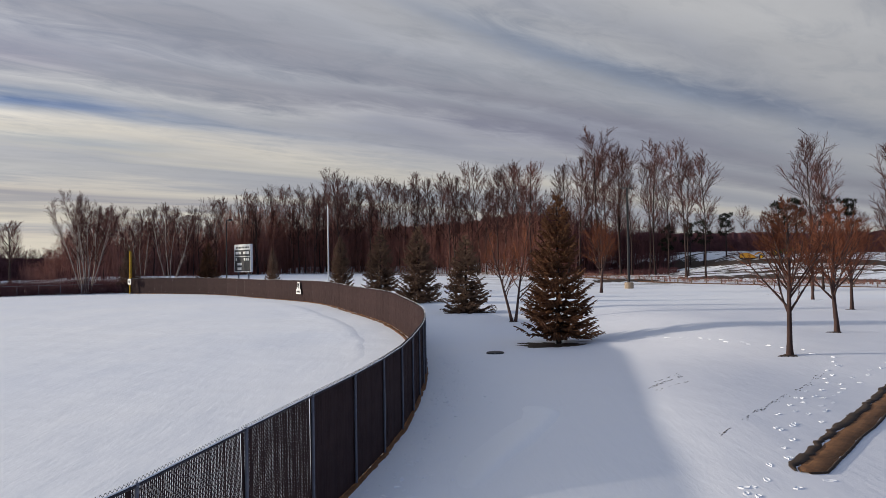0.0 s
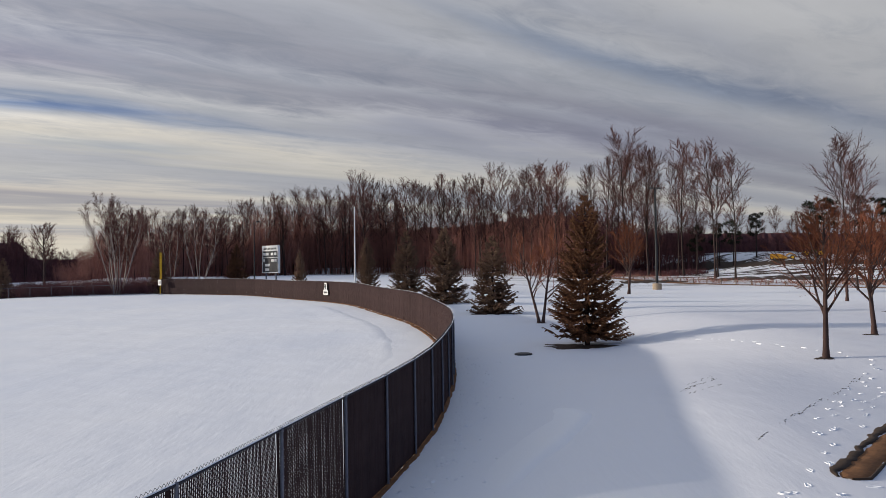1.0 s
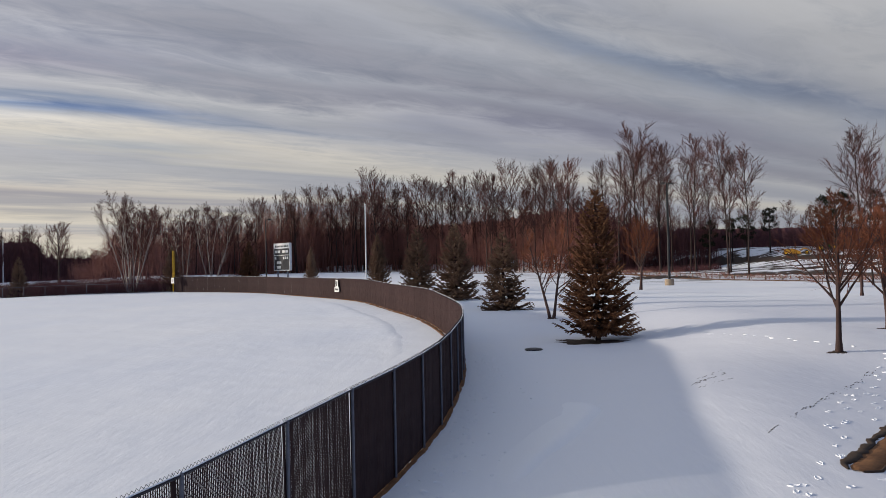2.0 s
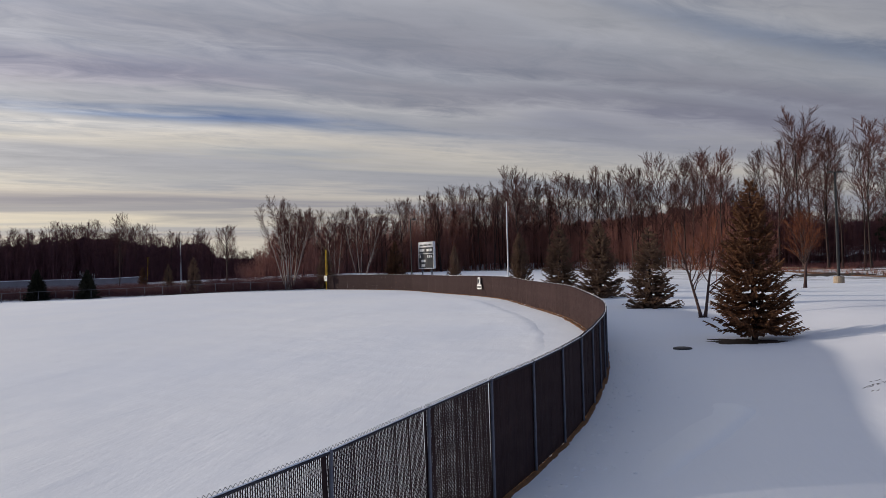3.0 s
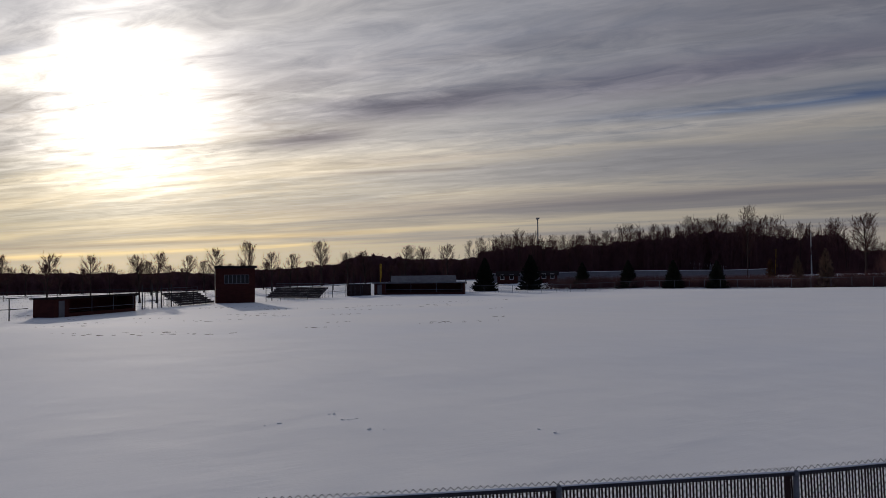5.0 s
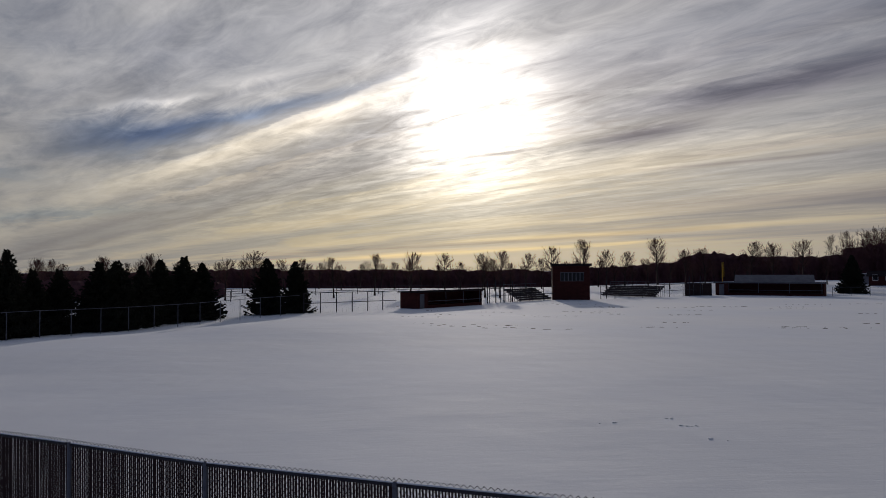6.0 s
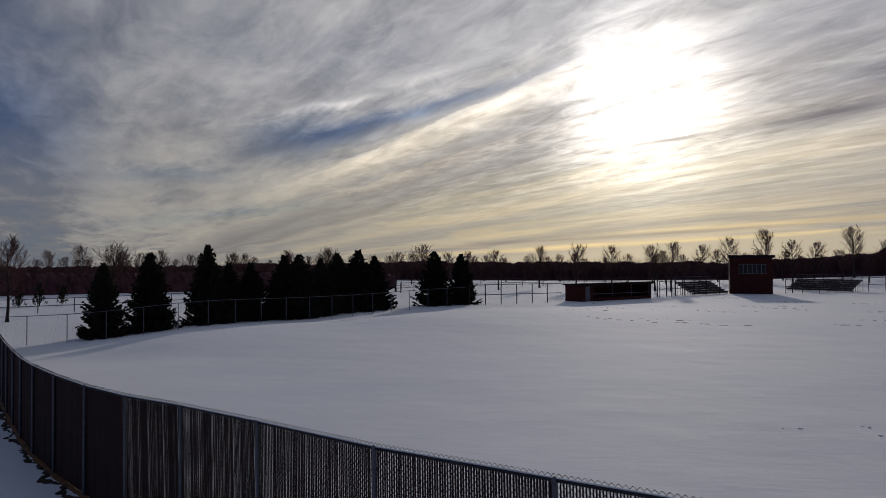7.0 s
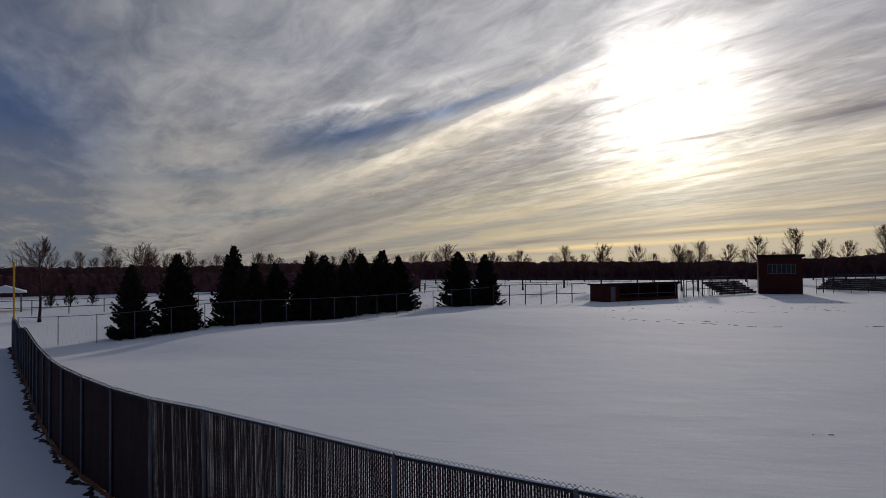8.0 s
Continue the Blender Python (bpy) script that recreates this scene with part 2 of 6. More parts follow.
def snow_surface(name, soil=False):
    """Old wind-packed snow: soft hollows, wind ripples, crust grain, and bare brown turf where the mask opens."""
    m = bpy.data.materials.new(name)
    m.use_nodes = True
    N = Nodes(m.node_tree)
    co = N.add("ShaderNodeTexCoord").outputs["Object"]
    mp = N.add("ShaderNodeMapping")
    N.plug(mp.inputs[0], co)
    mp.inputs["Rotation"].default_value = (0, 0, radians(12))
    mp.inputs["Scale"].default_value = (1.0, 0.28, 1.0)
    hollow = N.noise(co, 0.16, 3, 0.5)
    ripple = N.noise(mp.outputs[0], 0.7, 5, 0.55, 0.25)
    crust = N.noise(co, 9.0, 5, 0.65)
    fine = N.add("ShaderNodeMapping")
    N.plug(fine.inputs[0], co)
    fine.inputs["Rotation"].default_value = (0, 0, radians(8))
    fine.inputs["Scale"].default_value = (1.0, 0.2, 1.0)
    comb = N.noise(fine.outputs[0], 4.2, 6, 0.62, 0.3)
    tint = N.noise(co, 0.05, 3, 0.5)
    col = N.mix(N.span(tint, 0.35, 0.65), (0.815, 0.83, 0.865, 1), (0.87, 0.87, 0.875, 1))
    col = N.mix(N.span(crust, 0.62, 0.8, 0, 0.35), col, (0.70, 0.70, 0.71, 1))
    height = N.math("ADD", N.math("MULTIPLY", hollow, 0.9), N.math("ADD", N.math("MULTIPLY", ripple, 0.10), N.math("MULTIPLY_ADD", comb, 0.056, N.math("MULTIPLY", crust, 0.017))))
    p = N.add("ShaderNodeBsdfPrincipled")
    rough = 0.85
    if soil:
        # turf shows through thin snow in the far north-east and along the far road
        sep = N.add("ShaderNodeSeparateXYZ")
        N.plug(sep.inputs[0], co)
        far = N.math("MULTIPLY", N.span(sep.outputs[1], 120, 150), N.span(sep.outputs[0], 0, 30))
        patch = N.noise(N.xyz(N.math("MULTIPLY", sep.outputs[0], 0.05), N.math("MULTIPLY", sep.outputs[1], 0.16), 0.0), 1.6, 6, 0.7)
        bare = N.math("MULTIPLY", far, N.span(patch, 0.5, 0.56))
        # snow colour is darkened over the lawn to dim it
        lawn_dim = N.math("MULTIPLY", N.span(sep.outputs[0], -0.5, 7), N.span(sep.outputs[1], 75, 55))
        col = N.mix(N.math("MULTIPLY", lawn_dim, N.span(tint, 0.3, 0.6, 0.7, 1.0)), col, (0.70, 0.705, 0.745, 1))
        col = N.mix(bare, col, (0.055, 0.038, 0.028, 1))
    N.plug(p.inputs["Base Color"], col)
    p.inputs["Roughness"].default_value = rough
    p.inputs["Specular IOR Level"].default_value = 0.11
    bp = N.add("ShaderNodeBump")
    bp.inputs["Strength"].default_value = 0.55
    bp.inputs["Distance"].default_value = 0.35
    N.plug(bp.inputs["Height"], height)
    N.plug(p.inputs["Normal"], bp.outputs[0])
    o = N.add("ShaderNodeOutputMaterial")
    N.plug(o.inputs[0], p.outputs[0])
    return m


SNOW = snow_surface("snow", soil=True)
SNOW_CAP = snow_surface("snow_cap")
SLAT = surface("slat_plastic", (0.033, 0.020, 0.021), (0.056, 0.035, 0.034), 2.0, 0.75, 0.1, vary=0.08, spec=0.05)
# darker copy of the steel: backlit shade is put into its colour
BACKLIT_STEEL = surface("backlit_steel", (0.030, 0.028, 0.034), (0.065, 0.060, 0.070), 3.0, 0.7, 0.1, spec=0.15)
STEEL = surface("galvanised_steel", (0.10, 0.105, 0.13), (0.19, 0.197, 0.23), 3.0, 0.6, 0.1, metal=0.2)
WIRE = surface("fence_wire", (0.05, 0.05, 0.055), (0.11, 0.11, 0.12), 3.0, 0.5, 0.0, metal=0.5)
TURF = surface("dry_turf", (0.100, 0.043, 0.018), (0.25, 0.118, 0.050), 3.0, 0.95, 0.8, fine=9)
SOIL = surface("wet_soil", (0.028, 0.018, 0.014), (0.07, 0.045, 0.03), 2.0, 0.9, 0.8)
BARK = surface("bark", (0.018, 0.011, 0.010), (0.058, 0.035, 0.030), 1.2, 0.9, 0.5, stretch=(3, 3, 0.6), vary=0.25)
BARK_WARM = surface("warm_bark", (0.030, 0.017, 0.016), (0.085, 0.048, 0.040), 1.4, 0.9, 0.5, stretch=(3, 3, 0.6), vary=0.2)
TWIG = surface("twigs", (0.050, 0.024, 0.023), (0.140, 0.064, 0.055), 0.35, 0.95, 0.0, vary=0.3, spec=0.08)
TWIG_RED = surface("russet_twigs", (0.10, 0.036, 0.022), (0.235, 0.088, 0.048), 0.35, 0.95, 0.0, vary=0.25, spec=0.08)
BIRCH = surface("pale_bark", (0.17, 0.14, 0.125), (0.42, 0.355, 0.31), 1.5, 0.85, 0.3, stretch=(2, 2, 1))
# near black: silhouette shade of the sunward sideline spruces is in this colour
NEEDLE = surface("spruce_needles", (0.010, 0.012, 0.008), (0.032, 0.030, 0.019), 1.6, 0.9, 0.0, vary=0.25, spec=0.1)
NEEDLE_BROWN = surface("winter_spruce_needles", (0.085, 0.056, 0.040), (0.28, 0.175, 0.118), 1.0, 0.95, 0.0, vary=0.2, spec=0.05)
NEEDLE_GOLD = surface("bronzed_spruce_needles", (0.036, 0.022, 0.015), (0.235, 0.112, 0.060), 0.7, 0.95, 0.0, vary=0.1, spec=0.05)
BELT = surface("distant_woods", (0.062, 0.029, 0.034), (0.140, 0.064, 0.066), 0.5, 0.95, 0.0, spec=0.05)
BRUSH = surface("dry_brush", (0.140, 0.058, 0.047), (0.31, 0.135, 0.102), 0.4, 0.95, 0.0)
WEATHERED = surface("weathered_wood", (0.15, 0.115, 0.09), (0.27, 0.21, 0.17), 2.0, 0.9, 0.2, stretch=(1, 1, 3))
PACKED = surface("packed_road_snow", (0.50, 0.49, 0.50), (0.74, 0.74, 0.76), 0.7, 0.85, 0.3)
CONCRETE = surface("concrete", (0.25, 0.19, 0.13), (0.38, 0.30, 0.22), 2.0, 0.85, 0.3)
BLOCK = surface("painted_block", (0.046, 0.014, 0.013), (0.080, 0.024, 0.021), 1.2, 0.9, 0.3, stretch=(1, 1, 2), spec=0.1)
SHINGLE = surface("roof_shingle", (0.018, 0.014, 0.015), (0.038, 0.03, 0.031), 2.5, 0.97, 0.4, spec=0.05)
GREY_METAL = surface("grey_sheet_metal", (0.10, 0.10, 0.12), (0.17, 0.17, 0.19), 1.0, 0.55, 0.1, metal=0.3)
# plank colour is darkened to hold the shade of stands against the sun
BLEACHER = surface("backlit_bleacher_planks", (0.045, 0.038, 0.045), (0.085, 0.072, 0.082), 1.0, 0.75, 0.1, spec=0.1)
YELLOW = surface("yellow_paint", (0.62, 0.36, 0.012), (0.78, 0.47, 0.02), 3.0, 0.5, 0.05)
MACHINE = surface("faded_machine_yellow", (0.40, 0.19, 0.02), (0.56, 0.29, 0.035), 1.5, 0.6, 0.1)
WHITE = surface("white_paint", (0.66, 0.66, 0.64), (0.80, 0.80, 0.79), 2.0, 0.6, 0.05)
BLACK = surface("black_paint", (0.012, 0.012, 0.014), (0.03, 0.03, 0.033), 2.0, 0.5, 0.05)
BOARD = surface("scoreboard_face", (0.03, 0.03, 0.034), (0.055, 0.055, 0.06), 2.0, 0.6, 0.05)
GREEN = surface("green_paint", (0.02, 0.07, 0.015), (0.04, 0.12, 0.03), 2.0, 0.5, 0.05)
SCREEN = surface("windscreen_fabric", (0.16, 0.15, 0.165), (0.23, 0.22, 0.24), 0.5, 0.9, 0.1)
HOUSE = surface("house_siding", (0.42, 0.44, 0.47), (0.58, 0.60, 0.63), 1.0, 0.8, 0.1)


def glass_pane():
    m = bpy.data.materials.new("window_glass")
    m.use_nodes = True
    p = m.node_tree.nodes["Principled BSDF"]
    p.inputs["Base Color"].default_value = (0.02, 0.022, 0.026, 1)
    p.inputs["Roughness"].default_value = 0.12
    p.inputs["Specular IOR Level"].default_value = 0.25
    return m


GLASS = glass_pane()

# ---- building blocks ----


class Geo:
    """Vertices and faces of one mesh."""

    def __init__(self):
        self.v, self.f = [], []

    def tube(self, a, b, ra, rb, n=4, cap=False):
        a, b = Vector(a), Vector(b)
        d = b - a
        if d.length < 1e-6:
            return
        d.normalize()
        s = d.orthogonal().normalized()
        t = d.cross(s)
        k = len(self.v)
        for c, r in ((a, ra), (b, rb)):
            for i in range(n):
                w = 2 * math.pi * i / n
                self.v.append(c + s * (math.cos(w) * r) + t * (math.sin(w) * r))
        for i in range(n):
            j = (i + 1) % n
            self.f.append((k + i, k + j, k + n + j, k + n + i))
        if cap:
            self.f.append(tuple(k + i for i in reversed(range(n))))
            self.f.append(tuple(k + n + i for i in range(n)))

    def path(self, pts, radii, n=4, cap=False):
        """A tube along points, with shared rings."""
        k = len(self.v)
        pts = [Vector(p) for p in pts]
        for i, p in enumerate(pts):
            d = (pts[min(i + 1, len(pts) - 1)] - pts[max(i - 1, 0)]).normalized()
            ref = Vector((0, 0, 1)) if abs(d.z) < 0.9 else Vector((1, 0, 0))
            s = d.cross(ref).normalized()
            t = d.cross(s)
            for j in range(n):
                w = 2 * math.pi * j / n
                self.v.append(p + s * (math.cos(w) * radii[i]) + t * (math.sin(w) * radii[i]))
        for i in range(len(pts) - 1):
            for j in range(n):
                q = (j + 1) % n
                self.f.append((k + i * n + j, k + i * n + q, k + (i + 1) * n + q, k + (i + 1) * n + j))
        if cap:
            self.f.append(tuple(k + j for j in reversed(range(n))))
            self.f.append(tuple(k + (len(pts) - 1) * n + j for j in range(n)))

    def box(self, lo, hi, m=None, bevel=0.0):
        k = len(self.v)
        x0, y0, z0 = lo
        x1, y1, z1 = hi
        if bevel <= 0:
            pts = [(x, y, z) for z in (z0, z1) for y in (y0, y1) for x in (x0, x1)]
            faces = [(0, 2, 3, 1), (4, 5, 7, 6), (0, 1, 5, 4), (1, 3, 7, 5), (3, 2, 6, 7), (2, 0, 4, 6)]
        else:
            b = min(bevel, (x1 - x0) / 3, (y1 - y0) / 3)
            ring = [(x0 + b, y0), (x1 - b, y0), (x1, y0 + b), (x1, y1 - b), (x1 - b, y1), (x0 + b, y1), (x0, y1 - b), (x0, y0 + b)]
            pts = [(x, y, z) for z in (z0, z1) for x, y in ring]
            faces = [tuple(reversed(range(8))), tuple(range(8, 16))] + [(i, (i + 1) % 8, 8 + (i + 1) % 8, 8 + i) for i in range(8)]
        for p in pts:
            self.v.append(m @ Vector(p) if m else Vector(p))
        self.f += [tuple(k + i for i in f) for f in faces]

    def spindle(self, a, b, r):
        """A slim three-sided spindle from a to b."""
        a, b = Vector(a), Vector(b)
        d = b - a
        s = d.orthogonal().normalized()
        t = d.normalized().cross(s)
        mid = a + d * 0.4
        k = len(self.v)
        self.v += [a, b] + [mid + s * (math.cos(w) * r) + t * (math.sin(w) * r) for w in (0.3, 2.4, 4.5)]
        for i in range(3):
            j = (i + 1) % 3
            self.f += [(k, k + 2 + j, k + 2 + i), (k + 1, k + 2 + i, k + 2 + j)]

    def spike(self, a, b, r):
        """A slim three-sided twig that ends in a point."""
        a, b = Vector(a), Vector(b)
        d = b - a
        s = d.orthogonal().normalized()
        t = d.normalized().cross(s)
        k = len(self.v)
        self.v += [b] + [a + s * (math.cos(w) * r) + t * (math.sin(w) * r) for w in (0.3, 2.4, 4.5)]
        self.f += [(k, k + 1, k + 2), (k, k + 2, k + 3), (k, k + 3, k + 1)]

    def mesh(self, name, material, smooth=False):
        me = bpy.data.meshes.new(name)
        me.from_pydata([tuple(p) for p in self.v], [], self.f)
        me.materials.append(material)
        if smooth:
            me.polygons.foreach_set("use_smooth", [True] * len(me.polygons))
        me.update()
        return me


def part(name, geo, material, parent, label="", smooth=False):
    ob = new(name, geo.mesh(name, material, smooth) if isinstance(geo, Geo) else geo)
    ob.parent = parent
    if label:
        tagged(ob, label)
    return ob


def thing(name, label, category, m=None, group="", kind=""):
    ob = new(name)
    ob.empty_display_size = 0.2
    if m is not None:
        ob.matrix_basis = m
    return tagged(ob, label, category, group, kind)


def solo(name, geo, material, label, category, m=None, group="", kind="", smooth=False):
    ob = new(name, geo.mesh(name, material, smooth))
    if m is not None:
        ob.matrix_basis = m
    return tagged(ob, label, category, group, kind)


# ---- ground ----
FIELD_LEVELS = [(0, 0, -0.02), (-2, 15.6, -0.5), (-1.3, 20.5, -0.36), (-4.6, 6.2, -0.36), (-7.3, -0.6, -0.45), (-14.5, -13.2, -0.77), (-45.5, -48.2, -2.1), (-34.5, -36, -1.6), (-25.3, -25.9, -0.95), (-19.6, -19.3,
    -0.9), (-1, 39, 0.19), (-6, 55, 0.59), (-16.5, 80, 0.9), (-97, -5, -1), (-70, -31, -1.4), (-61, -70, -1.5), (-20, -60, -1.2), (-3.9, 8.6, -0.17),
    (-5.8, 3, -0.23), (-62, -13, -0.35), (-47, -24, -0.7)]
LAWN_LEVELS = [(10, 40, 0.21), (22, 40, 0.17), (60, 0, 0.6), (4.3, 12, 1.7), (5.2, 17.5, 2.4), (6.6, 24, 1.48), (9.5, 16, 0.72), (12.5, 23, 0.45),
    (1.5, 18, 0.06), (1.2, 27, -0.04), (8.5, 12.5, 0.62)]
FAR_LEVELS = [(-47, 104, 1.1), (-100, 125, 0.5), (-127, 70, -0.5), (-127, 24, -1), (33, 124, 0.4), (64, 101, 0.4), (120, 200, 6.5), (-300, 20, -3),
    (-200, -250, -3), (-200, 260, 0), (0, 300, 5.5), (0, 222, 1.5), (-32, 256, 2.2), (-75, 268, 2.4), (-115, 262, 2), (-106, 172, 2), (-91, 181, 3.2),
    (-150, 150, 1.6), (-172, 128, 1.2), (-60, 330, 6.5), (-120, 320, 5), (45, 200, 1.2), (62, 248, 8.6), (38, 246, 7.6), (88, 226, 7.8)]
SPOTS = np.array(FIELD_LEVELS + LAWN_LEVELS + FAR_LEVELS)


def ease(a, lo, hi):
    q = np.clip((a - lo) / (hi - lo), 0, 1)
    return q * q * (3 - 2 * q)


def ground_z(x, y):
    """Height of the snow at a place: low swells between known levels, and the rise of the lawn."""
    x, y = np.asarray(x, float), np.asarray(y, float)
    d2 = (x[..., None] - SPOTS[:, 0]) ** 2 + (y[..., None] - SPOTS[:, 1]) ** 2
    w = 1 / (d2 + 40) ** 2
    return (w * SPOTS[:, 2]).sum(-1) / w.sum(-1) + 1.05 * ease(x, 5.5, 17) * ease(y, 19, 37) * (1 - ease(y, 40, 92))


def gz(x, y):
    return float(ground_z(x, y))


def build_ground():
    turn = np.radians(np.concatenate([np.arange(-60, 150, 0.45), np.arange(150, 300, 3.0)]))
    rad = np.concatenate([np.linspace(0.6, 12, 30), np.geomspace(12.3, 320, 150), np.geomspace(340, 4500, 16)])
    R, T = np.meshgrid(rad, turn, indexing="ij")
    X, Y = -R * np.sin(T), R * np.cos(T)
    Z = ground_z(X, Y)
    rows, cols = R.shape
    verts = [(0.0, 0.0, gz(0, 0))] + list(zip(X.ravel().tolist(), Y.ravel().tolist(), Z.ravel().tolist()))
    faces = [(0, 1 + j, 1 + (j + 1) % cols) for j in range(cols)]
    for i in range(rows - 1):
        a = 1 + i * cols
        faces += [(a + j, a + cols + j, a + cols + (j + 1) % cols, a + (j + 1) % cols) for j in range(cols)]
    me = bpy.data.meshes.new("ground")
    me.from_pydata(verts, [], faces)
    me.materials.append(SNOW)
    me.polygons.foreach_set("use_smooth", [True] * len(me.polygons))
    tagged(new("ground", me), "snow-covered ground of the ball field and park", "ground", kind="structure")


build_ground()

# ---- outfield fence ----
POST_GAP, FENCE_H = 2.44, 2.44
FENCE_LINE = [(-45.6, -48.3), (-34.6, -36.2), (-25.4, -26.0), (-19.5, -19.4), (-14.9, -13.75), (-9.31, -5.01), (-7.27, -0.57), (-4.58, 6.21), (-3.16, 10.88),
              (-2.09, 15.63), (-1.33, 20.45), (-0.95, 26.5), (-0.95, 32.3), (-1.45, 39.5), (-2.8, 47.0), (-6.7, 60.3), (-11.4, 72.0),
              (-17.3, 83.0), (-29.0, 98.5), (-40.0, 106.8), (-50.0, 111.8)]


def smooth_line(points, step=0.05):
    """A Catmull-Rom line through points, as dense points."""
    p = [Vector(q) for q in points]
    p = [p[0] * 2 - p[1]] + p + [p[-1] * 2 - p[-2]]
    out = []
    for i in range(1, len(p) - 2):
        n = max(int((p[i + 1] - p[i]).length / step), 2)
        for k in range(n):
            t = k / n
            out.append(0.5 * ((2 * p[i]) + (p[i + 1] - p[i - 1]) * t + (2 * p[i - 1] - 5 * p[i] + 4 * p[i + 1] - p[i + 2]) * t * t
                              + (3 * p[i] - p[i - 1] - 3 * p[i + 1] + p[i + 2]) * t ** 3))
    out.append(p[-2])
    return out


def spaced(line, gap, lead=0.0):
    """Points along a dense line whose chords measure gap."""
    run = 0.0
    k = 0
    while run < lead:
        run += (line[k + 1] - line[k]).length
        k += 1
    out = [line[k]]
    for q, nxt in zip(line[k:], line[k + 1:]):
        if (nxt - out[-1]).length >= gap:
            a, b = (q - out[-1]).length, (nxt - out[-1]).length
            out.append(q.lerp(nxt, (gap - a) / max(b - a, 1e-6)))
    return out


def standing(a, b):
    """The pose at a, on the ground, with x towards b along the slope."""
    pa, pb = Vector((a.x, a.y, gz(a.x, a.y))), Vector((b.x, b.y, gz(b.x, b.y)))
    x = (pb - pa).normalized()
    y = Vector((0, 0, 1)).cross(x).normalized()
    z = x.cross(y)
    return Matrix((( x.x, y.x, z.x, pa.x), (x.y, y.y, z.y, pa.y), (x.z, y.z, z.z, pa.z), (0, 0, 0, 1)))


DIAMOND = POST_GAP / 34


def wire_net(width, height, cell, radius=0.0042):
    """Chain-link fabric: interlocked zigzag wires whose twisted ends stand above the rail."""
    g = Geo()
    half = cell / 2
    n, rows = int(round(width / half)), int(height / cell)
    for i in range(n):
        x = (i + 0.5) * half
        pts = []
        for k in range(2 * rows + 2):
            off = half * 0.52 * (1 if (k + i) % 2 else -1)
            pts.append((x + off, 0.009 if (k + i) % 2 else 0.003, height + 0.075 - k * half))
        g.path(pts, [radius] * len(pts), 3)
    return g


def slat_geo(length, width):
    g = Geo()
    g.box((-width / 2, -0.003, 0.0), (width / 2, 0.003, length), bevel=0.002)
    return g


